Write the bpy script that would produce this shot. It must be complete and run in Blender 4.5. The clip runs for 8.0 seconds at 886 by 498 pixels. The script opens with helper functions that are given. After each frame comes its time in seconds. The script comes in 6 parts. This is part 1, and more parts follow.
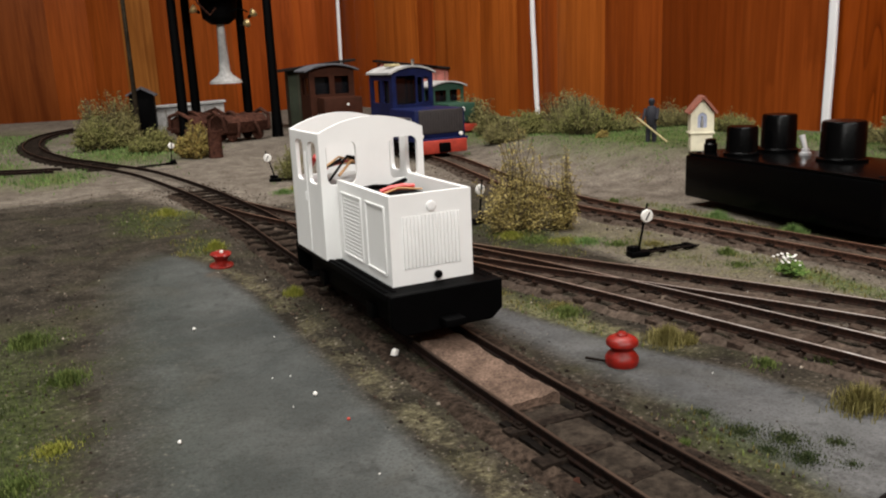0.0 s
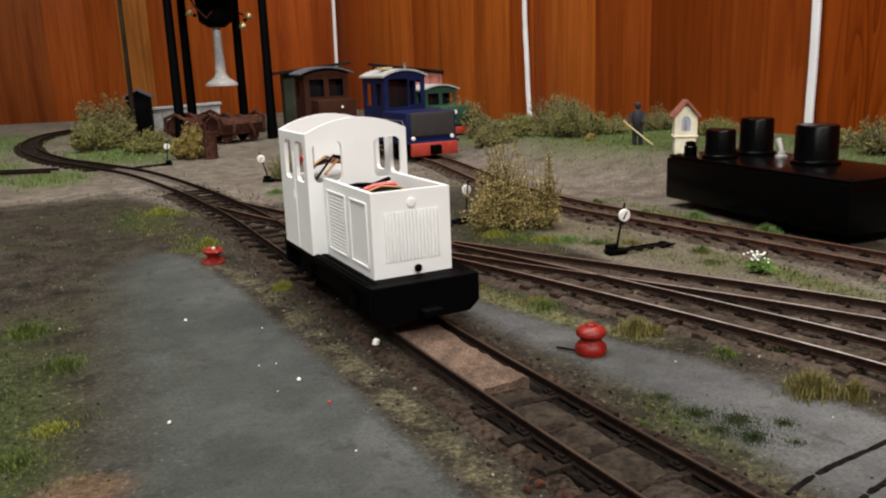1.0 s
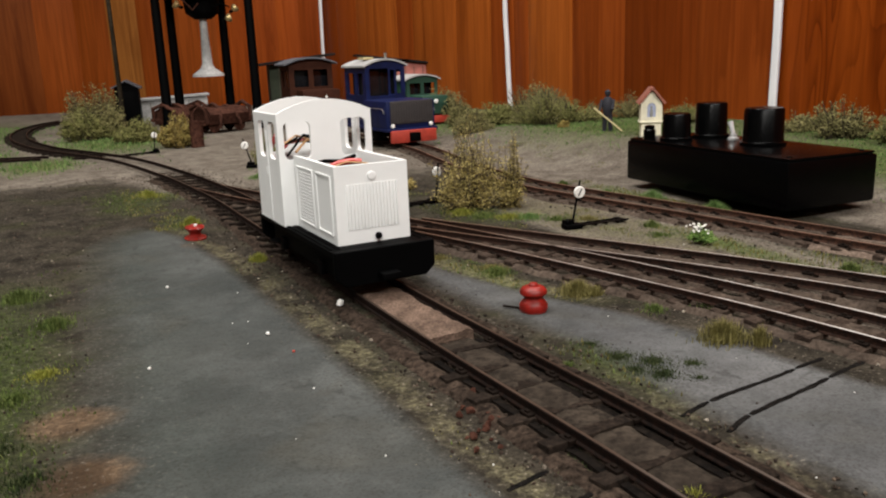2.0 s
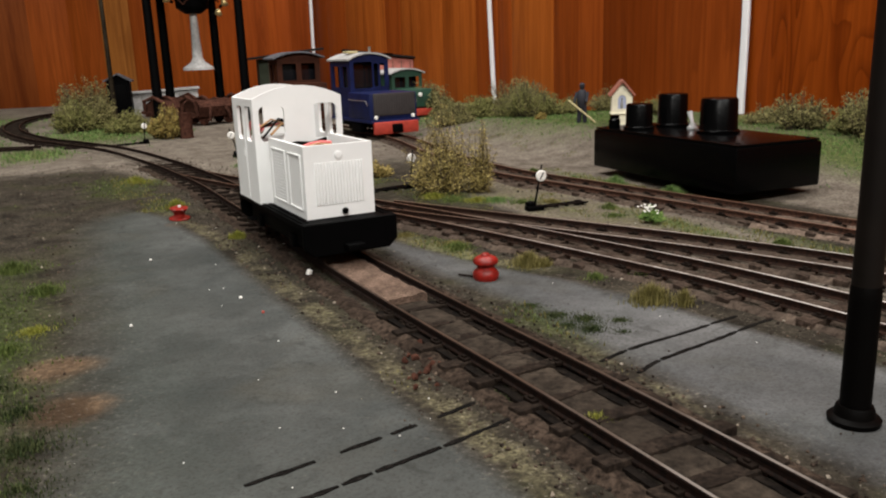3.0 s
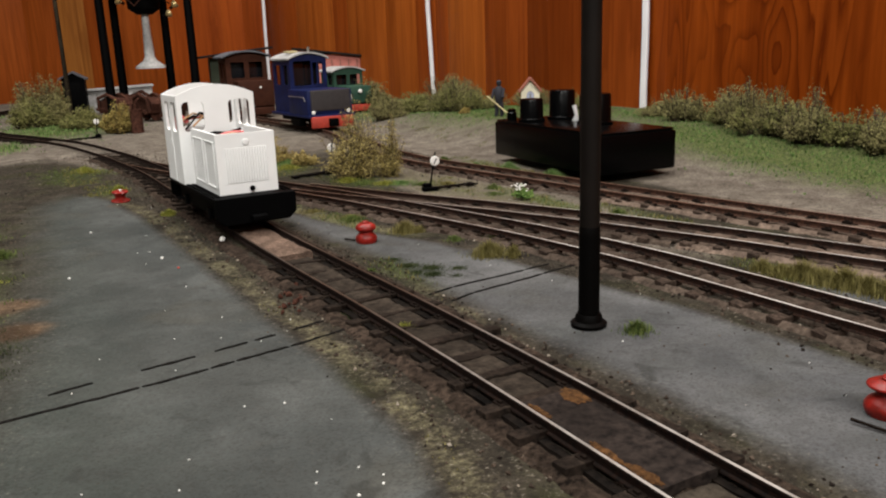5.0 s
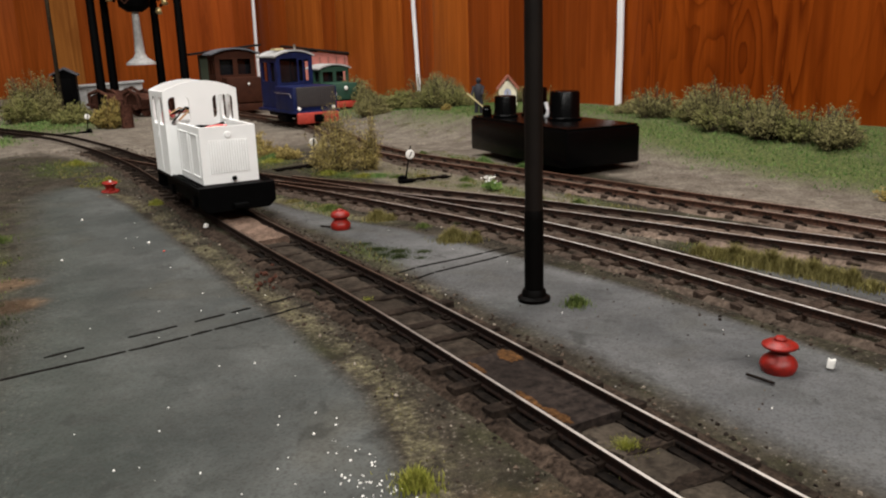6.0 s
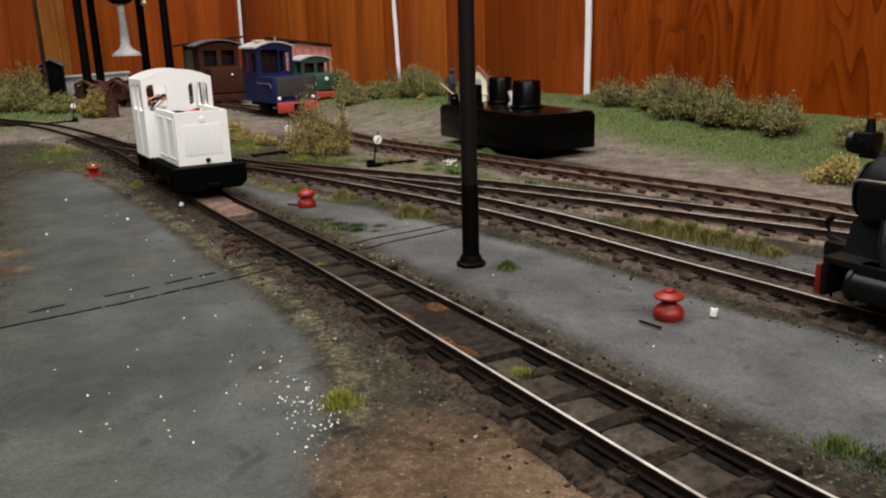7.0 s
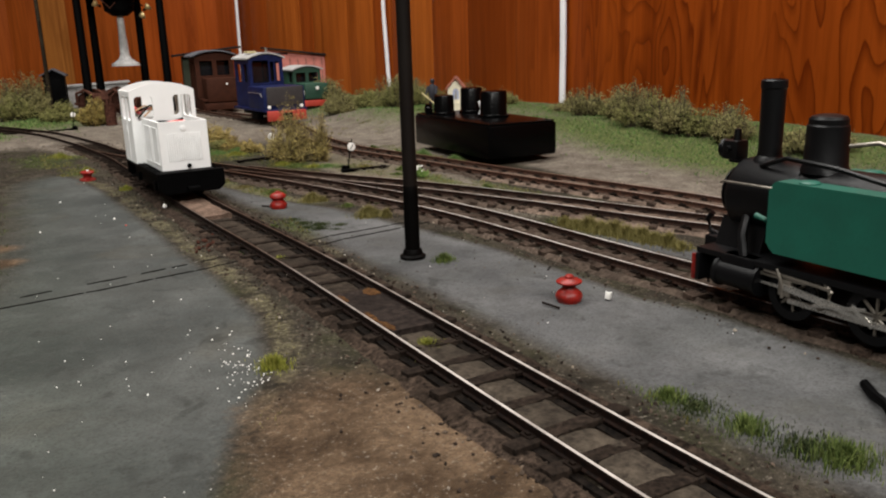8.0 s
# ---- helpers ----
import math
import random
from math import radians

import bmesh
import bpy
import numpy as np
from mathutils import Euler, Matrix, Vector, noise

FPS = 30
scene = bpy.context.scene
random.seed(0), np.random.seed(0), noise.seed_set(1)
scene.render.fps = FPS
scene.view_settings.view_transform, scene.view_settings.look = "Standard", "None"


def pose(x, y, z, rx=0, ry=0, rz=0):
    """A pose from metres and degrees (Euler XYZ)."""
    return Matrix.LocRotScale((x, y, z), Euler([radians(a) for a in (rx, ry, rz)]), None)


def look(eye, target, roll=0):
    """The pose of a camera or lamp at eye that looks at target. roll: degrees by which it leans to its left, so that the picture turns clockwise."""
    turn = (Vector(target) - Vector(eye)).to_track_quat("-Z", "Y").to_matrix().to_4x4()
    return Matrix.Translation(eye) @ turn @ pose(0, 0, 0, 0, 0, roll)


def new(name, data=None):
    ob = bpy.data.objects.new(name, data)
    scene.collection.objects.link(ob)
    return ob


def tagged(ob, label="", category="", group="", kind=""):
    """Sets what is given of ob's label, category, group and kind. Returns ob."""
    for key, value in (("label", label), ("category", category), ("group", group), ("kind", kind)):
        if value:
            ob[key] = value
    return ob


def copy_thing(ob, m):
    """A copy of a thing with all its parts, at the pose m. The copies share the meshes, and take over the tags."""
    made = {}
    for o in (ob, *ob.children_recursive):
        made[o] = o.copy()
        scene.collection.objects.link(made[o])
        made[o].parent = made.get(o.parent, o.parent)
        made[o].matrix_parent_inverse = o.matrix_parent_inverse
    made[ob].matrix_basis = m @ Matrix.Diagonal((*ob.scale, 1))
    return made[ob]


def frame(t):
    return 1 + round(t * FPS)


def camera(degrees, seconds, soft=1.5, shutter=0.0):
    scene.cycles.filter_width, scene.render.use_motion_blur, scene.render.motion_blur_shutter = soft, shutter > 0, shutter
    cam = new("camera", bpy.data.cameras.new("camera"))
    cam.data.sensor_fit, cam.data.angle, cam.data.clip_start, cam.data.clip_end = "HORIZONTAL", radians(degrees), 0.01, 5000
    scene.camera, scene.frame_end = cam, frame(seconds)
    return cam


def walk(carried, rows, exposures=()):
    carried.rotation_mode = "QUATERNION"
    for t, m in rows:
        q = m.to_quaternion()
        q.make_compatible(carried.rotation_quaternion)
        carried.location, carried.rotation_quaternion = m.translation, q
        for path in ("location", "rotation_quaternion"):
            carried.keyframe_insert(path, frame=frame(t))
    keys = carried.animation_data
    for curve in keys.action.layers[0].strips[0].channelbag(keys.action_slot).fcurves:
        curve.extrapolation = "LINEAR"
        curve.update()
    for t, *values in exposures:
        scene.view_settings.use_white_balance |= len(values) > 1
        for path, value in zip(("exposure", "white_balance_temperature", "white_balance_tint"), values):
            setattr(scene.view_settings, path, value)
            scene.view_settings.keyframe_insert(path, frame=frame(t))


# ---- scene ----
cam = camera(58.0, 8.0, soft=2.1)
PATH = [
    (0, (0.011, 0.016, 0.082), (0.777, 1.805, -0.38), -2.4),
    (0.5, (0.011, 0.01, 0.083), (0.78, 1.799, -0.376), -2.3),
    (1, (0.011, 0.003, 0.082), (0.785, 1.79, -0.372), -2.1),
    (1.5, (0.011, -0.01, 0.081), (0.792, 1.772, -0.381), -2.2),
    (3, (0.012, -0.051, 0.076), (0.813, 1.718, -0.403), -2.0),
    (3.5, (0.01, -0.065, 0.077), (0.819, 1.703, -0.388), -2.0),
    (4, (0.014, -0.085, 0.074), (0.852, 1.664, -0.415), -1.9),
    (4.5, (0.017, -0.107, 0.076), (0.878, 1.633, -0.407), -2.0),
    (5.8, (0.014, -0.144, 0.08), (0.893, 1.58, -0.424), -1.9),
    (6, (0.014, -0.15, 0.079), (0.9, 1.573, -0.418), -1.8),
    (6.5, (0.014, -0.168, 0.079), (0.911, 1.548, -0.425), -2.0),
    (7, (0.014, -0.184, 0.078), (0.917, 1.525, -0.437), -1.7),
    (7.5, (0.015, -0.2, 0.08), (0.909, 1.517, -0.426), -1.8),
    (8, (0.018, -0.227, 0.082), (0.913, 1.491, -0.417), -1.8),
]
walk(cam, [(t, look(eye, target, roll)) for t, eye, target, roll in PATH])
# ---- world, light, exposure ----
world = bpy.data.worlds.new("room_world")
scene.world = world
world.use_nodes = True
world.node_tree.nodes["Background"].inputs["Color"].default_value = (0.9, 0.85, 0.78, 1)
world.node_tree.nodes["Background"].inputs["Strength"].default_value = 0.008
scene.view_settings.exposure = 0.18


def ceiling_tube(eye, target, sx, sy, watts, colour):
    lamp = bpy.data.lights.new("ceiling_lamp", "AREA")
    lamp.shape, lamp.size, lamp.size_y, lamp.energy, lamp.color = "RECTANGLE", sx, sy, watts, colour
    ob = new("ceiling_lamp", lamp)
    ob.matrix_world = look(eye, target)
    return ob


ceiling_tube((-0.18, -1.18, 1.34), (0.16, 0.40, 0.0), 2.4, 0.35, 66.0, (1.0, 0.975, 0.93))
ceiling_tube((0.05, 0.45, 1.36), (0.05, 0.45, 0.0), 1.6, 0.6, 33.0, (1.0, 0.975, 0.93))

# ---- materials ----


class Nodes:
    """A short way of writing node trees."""

    def __init__(self, name, rough=0.8, metal=0.0, spec=0.5):
        self.mat = bpy.data.materials.new(name)
        self.mat.use_nodes = True
        self.tree = self.mat.node_tree
        self.bsdf = self.tree.nodes["Principled BSDF"]
        self.put(self.bsdf, "Roughness", rough)
        self.put(self.bsdf, "Metallic", metal)
        self.put(self.bsdf, "Specular IOR Level", spec)

    def put(self, node, key, value):
        if isinstance(value, bpy.types.NodeSocket):
            self.tree.links.new(value, node.inputs[key])
        else:
            node.inputs[key].default_value = value

    def add(self, kind, **values):
        node = self.tree.nodes.new(kind)
        for key, value in values.items():
            self.put(node, key.replace("_", " "), value)
        return node

    def coords(self, scale=(1, 1, 1), world=False):
        c = self.tree.nodes.new("ShaderNodeNewGeometry" if world else "ShaderNodeTexCoord")
        m = self.add("ShaderNodeMapping", Scale=scale)
        self.put(m, "Vector", c.outputs["Position" if world else "Object"])
        return m.outputs[0]

    def noise(self, scale, vec, detail=4.0, rough=0.6, distort=0.0):
        n = self.add("ShaderNodeTexNoise", Scale=scale, Detail=detail, Roughness=rough, Distortion=distort)
        self.put(n, "Vector", vec)
        return n.outputs["Fac"]

    def ramp(self, fac, *stops):
        r = self.tree.nodes.new("ShaderNodeValToRGB")
        while len(r.color_ramp.elements) < len(stops):
            r.color_ramp.elements.new(0.5)
        for e, (p, c) in zip(r.color_ramp.elements, stops):
            e.position = p
            e.color = (*c, 1) if isinstance(c, tuple) else (c, c, c, 1)
        self.put(r, "Fac", fac)
        return r.outputs["Color"]

    def mix(self, fac, a, b, blend="MIX"):
        m = self.tree.nodes.new("ShaderNodeMix")
        m.data_type, m.blend_type = "RGBA", blend
        for i, v in ((0, fac), (6, a), (7, b)):
            if isinstance(v, bpy.types.NodeSocket):
                self.tree.links.new(v, m.inputs[i])
            else:
                m.inputs[i].default_value = (*v, 1) if isinstance(v, tuple) else v
        return m.outputs[2]

    def math(self, op, a, b=0.0):
        m = self.tree.nodes.new("ShaderNodeMath")
        m.operation = op
        for i, v in ((0, a), (1, b)):
            if isinstance(v, bpy.types.NodeSocket):
                self.tree.links.new(v, m.inputs[i])
            else:
                m.inputs[i].default_value = v
        return m.outputs[0]

    def attribute(self, name):
        a = self.tree.nodes.new("ShaderNodeAttribute")
        a.attribute_name = name
        return a.outputs["Fac"]

    def random(self):
        return self.tree.nodes.new("ShaderNodeObjectInfo").outputs["Random"]

    def island(self):
        return self.tree.nodes.new("ShaderNodeNewGeometry").outputs["Random Per Island"]

    def bump(self, height, distance, strength=1.0):
        b = self.add("ShaderNodeBump", Strength=strength, Distance=distance)
        self.put(b, "Height", height)
        self.put(self.bsdf, "Normal", b.outputs[0])

    def colour(self, c):
        self.put(self.bsdf, "Base Color", (*c, 1) if isinstance(c, tuple) else c)
        return self


def paint(name, c, rough=0.5, wear=0.25, scale=120.0, metal=0.0, worn_or_glint=None, bump=0.00006, spec=0.5):
    """Painted or moulded surface: two scales of variation and fine relief."""
    n = Nodes(name, rough, metal, spec)
    v = n.coords(world=True)
    big, fine = n.noise(scale, v), n.noise(scale * 9, v, 3.0)
    worn_or_glint = worn_or_glint or tuple(max(0.0, k * (1 - wear)) for k in c)
    col = n.mix(n.ramp(big, (0.38, 0.0), (0.66, 1.0)), c, worn_or_glint)
    n.colour(n.mix(n.math("MULTIPLY", fine, wear * 0.6), col, tuple(k * 0.6 for k in c)))
    n.put(n.bsdf, "Roughness", n.math("ADD", n.math("MULTIPLY", fine, 0.16), rough - 0.08))
    n.bump(fine, bump)
    return n.mat


def leafy(name, low, mid, high, rough=0.75):
    n = Nodes(name, rough, spec=0.08)
    patch = n.noise(60.0, n.coords(world=True), 3.0)
    fac = n.math("ADD", n.math("MULTIPLY", n.island(), 0.6), n.math("MULTIPLY", patch, 0.45))
    n.colour(n.ramp(fac, (0.12, low), (0.5, mid), (0.9, high)))
    return n.mat


def wood_wall(name, tone, figure=0.35, rings=5.0, size=6.0, tall=0.06):
    """Varnished red-brown veneer: broad tone bands, fine pores and cathedral figure in clusters."""
    n = Nodes(name, 0.5, spec=0.07)
    rnd = n.random()
    shift = n.add("ShaderNodeCombineXYZ", X=n.math("MULTIPLY", rnd, 7.0), Y=n.math("MULTIPLY", rnd, 3.0), Z=rnd)

    def grain(z):
        moved = n.add("ShaderNodeVectorMath")
        n.put(moved, 0, n.coords((1.0, 1.0, z), world=True))
        n.put(moved, 1, shift.outputs[0])
        return moved.outputs[0]

    flow, upright, ragged = grain(tall), grain(0.03), grain(0.25)
    dark = tuple(k * f for k, f in zip(tone, (0.36, 0.26, 0.20)))
    light = tuple(k * f for k, f in zip(tone, (1.22, 1.30, 1.40)))
    field = n.math("ADD", n.noise(size, flow, 2.0, 0.5, 0.35), n.math("MULTIPLY", n.noise(90.0, ragged, 3.0, 0.6), 0.030))
    saw = n.math("FRACT", n.math("MULTIPLY", field, rings * 3.0))
    lines = n.ramp(saw, (0.0, 0.0), (0.50, 0.06), (0.82, 0.60), (0.94, 1.0), (1.0, 0.0))
    cluster = n.ramp(n.noise(11.0, upright, 2.0, 0.5), (0.42, 0.10), (0.54, 1.0))
    col = n.mix(n.ramp(n.noise(24.0, upright, 3.0, 0.6), (0.34, 0.0), (0.66, 1.0)), tone, light)
    col = n.mix(n.ramp(n.noise(38.0, grain(0.05), 4.0, 0.65), (0.30, 0.60), (0.46, 0.0)), col, dark)
    col = n.mix(n.math("MULTIPLY", n.math("MULTIPLY", lines, cluster), figure), col, dark)
    streak = n.noise(190.0, grain(0.035), 5.0, 0.7)
    col = n.mix(n.ramp(streak, (0.36, 0.40), (0.58, 0.0)), col, dark)
    col = n.mix(n.ramp(n.noise(3.5, n.coords(world=True), 3.0, 0.5), (0.40, 0.30), (0.62, 0.0)), col, dark)
    n.colour(col)
    n.put(n.bsdf, "Roughness", n.math("ADD", n.math("MULTIPLY", streak, 0.2), 0.34))
    n.bump(streak, 0.0002)
    return n.mat


def ground_material():
    """Scenery sheet: earth, cement, sand and turf by plan, edges broken by noise."""
    n = Nodes("scenery_ground", 0.92, spec=0.06)
    v = n.coords(world=True)
    broad, mid, fine, grit = n.noise(14.0, v, 5.0), n.noise(70.0, v, 5.0, 0.65), n.noise(420.0, v, 4.0, 0.7), n.noise(1500.0, v, 2.0, 0.7)

    def edge(name, spread=0.55, wide=0.10, detail=0.4):
        f = n.math("ADD", n.attribute(name), n.math("MULTIPLY", n.math("SUBTRACT", n.math("ADD", n.math("MULTIPLY", mid, 1 - detail), n.math("MULTIPLY", fine, detail)), 0.5), spread))
        return n.ramp(f, (0.5 - wide, 0.0), (0.5 + wide, 1.0))

    speck = n.noise(800.0, v, 3.0, 0.8)
    earth = n.mix(n.ramp(mid, (0.32, 0.0), (0.68, 1.0)), (0.011, 0.0092, 0.0068), (0.054, 0.045, 0.033))
    earth = n.mix(n.ramp(n.noise(30.0, v, 4.0, 0.6), (0.50, 0.0), (0.68, 0.45)), earth, (0.042, 0.044, 0.018))
    far = n.mix(n.ramp(mid, (0.35, 0.0), (0.65, 1.0)), (0.112, 0.093, 0.075), (0.225, 0.194, 0.158))
    far = n.mix(n.ramp(broad, (0.42, 0.0), (0.64, 0.35)), far, (0.070, 0.054, 0.043))
    col = n.mix(edge("far", 0.4, 0.2), earth, far)
    sand = n.mix(n.ramp(fine, (0.35, 0.0), (0.65, 1.0)), (0.052, 0.046, 0.025), (0.165, 0.146, 0.086))
    col = n.mix(edge("sand", 1.3, 0.16), col, sand)
    turf = n.mix(n.ramp(fine, (0.35, 0.0), (0.68, 1.0)), (0.018, 0.025, 0.009), (0.062, 0.074, 0.024))
    turf = n.mix(n.ramp(n.attribute("sand"), (0.3, 0.0), (0.8, 1.0)), turf, n.mix(n.ramp(fine, (0.35, 0.0), (0.68, 1.0)), (0.060, 0.072, 0.026), (0.20, 0.205, 0.092)))
    turf = n.mix(n.attribute("far"), turf, n.mix(n.ramp(fine, (0.35, 0.0), (0.68, 1.0)), (0.045, 0.065, 0.020), (0.13, 0.150, 0.050)))
    col = n.mix(edge("turf", 1.1, 0.28, 0.55), col, turf)
    cement = n.mix(n.ramp(broad, (0.35, 0.0), (0.66, 1.0)), (0.032, 0.0375, 0.0335), (0.064, 0.070, 0.062))
    pale = n.mix(n.ramp(broad, (0.35, 0.0), (0.66, 1.0)), (0.060, 0.061, 0.063), (0.122, 0.120, 0.120))
    cement = n.mix(n.attribute("pale"), cement, pale)
    cement = n.mix(n.ramp(n.noise(19.0, v, 4.0, 0.55, 0.4), (0.42, 0.55), (0.60, 0.0)), cement, n.mix(0.5, cement, (0.018, 0.020, 0.018)))
    cement = n.mix(n.ramp(mid, (0.45, 0.0), (0.75, 0.55)), cement, (0.040, 0.041, 0.038))
    cement = n.mix(n.ramp(n.noise(25.0, v, 3.0, 0.5, 1.0), (0.56, 0.0), (0.74, 0.35)), cement, (0.062, 0.056, 0.042))
    cement = n.mix(n.ramp(n.noise(160.0, v, 5.0, 0.7), (0.36, 0.16), (0.56, 0.0)), cement, (0.030, 0.030, 0.029))
    cement = n.mix(n.ramp(n.noise(48.0, v, 4.0, 0.6, 0.6), (0.48, 0.0), (0.72, 0.16)), cement, (0.150, 0.155, 0.150))
    cement = n.mix(n.ramp(n.noise(90.0, v, 3.0, 0.55, 0.8), (0.60, 0.0), (0.70, 0.55)), cement, (0.026, 0.027, 0.025))
    col = n.mix(edge("cement", 0.75, 0.24), col, cement)
    brown = n.mix(n.ramp(fine, (0.3, 0.0), (0.7, 1.0)), (0.070, 0.046, 0.028), (0.150, 0.100, 0.062))
    brown = n.mix(n.ramp(n.noise(42.0, v, 5.0, 0.65, 0.5), (0.40, 0.85), (0.60, 0.0)), brown, (0.030, 0.018, 0.010))
    col = n.mix(edge("brown", 0.6, 0.14), col, brown)
    col = n.mix(n.ramp(grit, (0.30, 0.45), (0.52, 0.0)), col, (0.02, 0.017, 0.014))
    col = n.mix(n.math("MULTIPLY", n.ramp(speck, (0.36, 0.8), (0.50, 0.0)), n.math("SUBTRACT", 1.0, n.math("MAXIMUM", n.math("MULTIPLY", n.attribute("brown"), 0.9), n.math("MULTIPLY", n.attribute("cement"), 0.85)))), col, (0.012, 0.010, 0.008))
    col = n.mix(n.math("MULTIPLY", n.ramp(speck, (0.60, 0.0), (0.72, 0.55)), n.math("SUBTRACT", 1.0, n.math("MULTIPLY", n.attribute("cement"), 0.9))), col, (0.30, 0.26, 0.21))
    n.colour(col)
    rough = n.math("SUBTRACT", 1.0, n.math("MULTIPLY", n.attribute("cement"), 0.82))
    height = n.math("ADD", n.math("MULTIPLY", fine, 1.0), n.math("MULTIPLY", grit, 0.5))
    n.bump(n.math("MULTIPLY", height, rough), 0.0011)
    return n.mat


def grainy(name, a, b, scale, rough=0.9, bump=0.0004):
    n = Nodes(name, rough, spec=0.05)
    v = n.coords(world=True)
    f, g = n.noise(scale, v, 4.0, 0.7), n.noise(scale / 7, v, 4.0)
    col = n.mix(n.ramp(f, (0.34, 0.0), (0.66, 1.0)), a, b)
    n.colour(n.mix(n.ramp(g, (0.40, 0.5), (0.62, 0.0)), col, tuple(k * 0.5 for k in a)))
    n.bump(f, bump)
    return n.mat


def rail_material(name, top, bright_from=-9.0, bright_to=-8.0, rusty=1.0, glint=(0.68, 0.655, 0.62), rough=0.34):
    """Steel rail: rust-brown sides, a polished running face where the normal points up, lamp glint painted on it toward
    low y.
    """
    n = Nodes(name, 0.5, spec=0.12)
    v = n.coords(world=True)
    fine, broad = n.noise(900.0, v), n.noise(30.0, v)
    g = n.tree.nodes.new("ShaderNodeNewGeometry")
    s = n.tree.nodes.new("ShaderNodeSeparateXYZ")
    n.put(s, "Vector", g.outputs["Normal"])
    p = n.tree.nodes.new("ShaderNodeSeparateXYZ")
    n.put(p, "Vector", g.outputs["Position"])
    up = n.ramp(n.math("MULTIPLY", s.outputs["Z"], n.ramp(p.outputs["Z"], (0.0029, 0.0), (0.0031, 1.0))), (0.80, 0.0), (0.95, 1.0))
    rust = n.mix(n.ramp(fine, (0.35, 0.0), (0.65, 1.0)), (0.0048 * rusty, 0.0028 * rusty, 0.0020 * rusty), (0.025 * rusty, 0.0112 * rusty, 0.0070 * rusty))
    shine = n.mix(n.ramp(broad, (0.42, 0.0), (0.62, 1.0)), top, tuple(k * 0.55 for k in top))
    # lamp reflection put into the top colour: brighter, in broken patches, toward low y
    worn_or_glint = n.ramp(n.math("DIVIDE", n.math("SUBTRACT", p.outputs["Y"], bright_from), bright_to - bright_from), (0.0, 1.0), (1.0, 0.0))
    shine = n.mix(n.math("MULTIPLY", worn_or_glint, n.ramp(n.noise(55.0, v, 4.0, 0.7), (0.30, 0.25), (0.56, 1.0))), shine, glint)
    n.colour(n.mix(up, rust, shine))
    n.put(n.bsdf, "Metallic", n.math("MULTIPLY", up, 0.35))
    n.put(n.bsdf, "Roughness", n.mix(up, (0.8, 0.8, 0.8), (rough, rough, rough)))
    return n.mat


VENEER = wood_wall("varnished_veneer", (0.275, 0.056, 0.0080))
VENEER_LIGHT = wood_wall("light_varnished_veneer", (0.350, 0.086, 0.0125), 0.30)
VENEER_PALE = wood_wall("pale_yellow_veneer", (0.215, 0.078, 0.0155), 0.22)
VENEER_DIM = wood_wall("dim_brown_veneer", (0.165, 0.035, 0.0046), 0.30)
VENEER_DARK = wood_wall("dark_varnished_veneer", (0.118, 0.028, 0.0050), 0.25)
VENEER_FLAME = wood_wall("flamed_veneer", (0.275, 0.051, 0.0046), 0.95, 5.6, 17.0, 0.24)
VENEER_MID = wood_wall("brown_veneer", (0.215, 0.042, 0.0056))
GROUND = ground_material()
STRIP = paint("white_plastic_strip", (0.72, 0.71, 0.73), 0.5, 0.08, 40)
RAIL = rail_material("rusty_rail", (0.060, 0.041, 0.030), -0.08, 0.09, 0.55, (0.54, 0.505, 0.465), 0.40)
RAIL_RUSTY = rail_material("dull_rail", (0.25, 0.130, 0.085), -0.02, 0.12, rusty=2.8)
RAIL_BRIGHT = rail_material("glint_rail", (0.190, 0.112, 0.076), 0.12, 0.28, 1.2)
SLEEPER = grainy("tarred_wood", (0.006, 0.0045, 0.0036), (0.034, 0.024, 0.018), 700)
CHAIR = paint("rusty_iron", (0.0085, 0.0052, 0.0036), 0.8, 0.4, 500, spec=0.06)
SLEEPER_BROWN = grainy("rusty_old_wood", (0.016, 0.011, 0.0082), (0.078, 0.054, 0.041), 700)
BRICKDUST = grainy("red_brown_grit", (0.075, 0.050, 0.038), (0.23, 0.155, 0.115), 1300, 0.95, 0.0008)
# near-black colour for the painted shade in the slots beside the rails
SLOT_SHADE = grainy("slot_shade_black", (0.0022, 0.0017, 0.0014), (0.014, 0.010, 0.0075), 500, 0.8, 0.0005)
CAKED_DARK = grainy("dark_caked_earth", (0.014, 0.0108, 0.0084), (0.052, 0.040, 0.030), 360, 0.9, 0.0006)
CAKED = grainy("caked_grey_earth", (0.020, 0.016, 0.0125), (0.070, 0.056, 0.042), 380, 0.9, 0.0006)
OILED = grainy("oil_stained_panel", (0.0075, 0.0058, 0.0052), (0.036, 0.027, 0.0225), 420, 0.8, 0.0003)
ORANGE_RUST = grainy("orange_rust", (0.026, 0.014, 0.007), (0.120, 0.056, 0.021), 700, 0.95, 0.0006)
BED_PALE = grainy("pale_gritty_bed", (0.075, 0.054, 0.042), (0.190, 0.140, 0.108), 480, 0.95, 0.0010)
BED_MID = grainy("brown_gritty_bed", (0.030, 0.0220, 0.0170), (0.105, 0.078, 0.060), 520, 0.95, 0.0010)
BED = grainy("gritty_bed", (0.006, 0.0042, 0.0032), (0.070, 0.049, 0.036), 560, 0.95, 0.0010)
WHITE = paint("white_resin", (0.80, 0.80, 0.79), 0.42, 0.05, 60, bump=0.00002)
BLACK = paint("satin_black", (0.0011, 0.0011, 0.0012), 0.6, 0.3, 200, spec=0.035)
BLACK_GLOSS = paint("black_plastic", (0.0010, 0.0010, 0.0011), 0.24, 0.2, 90, spec=0.10)
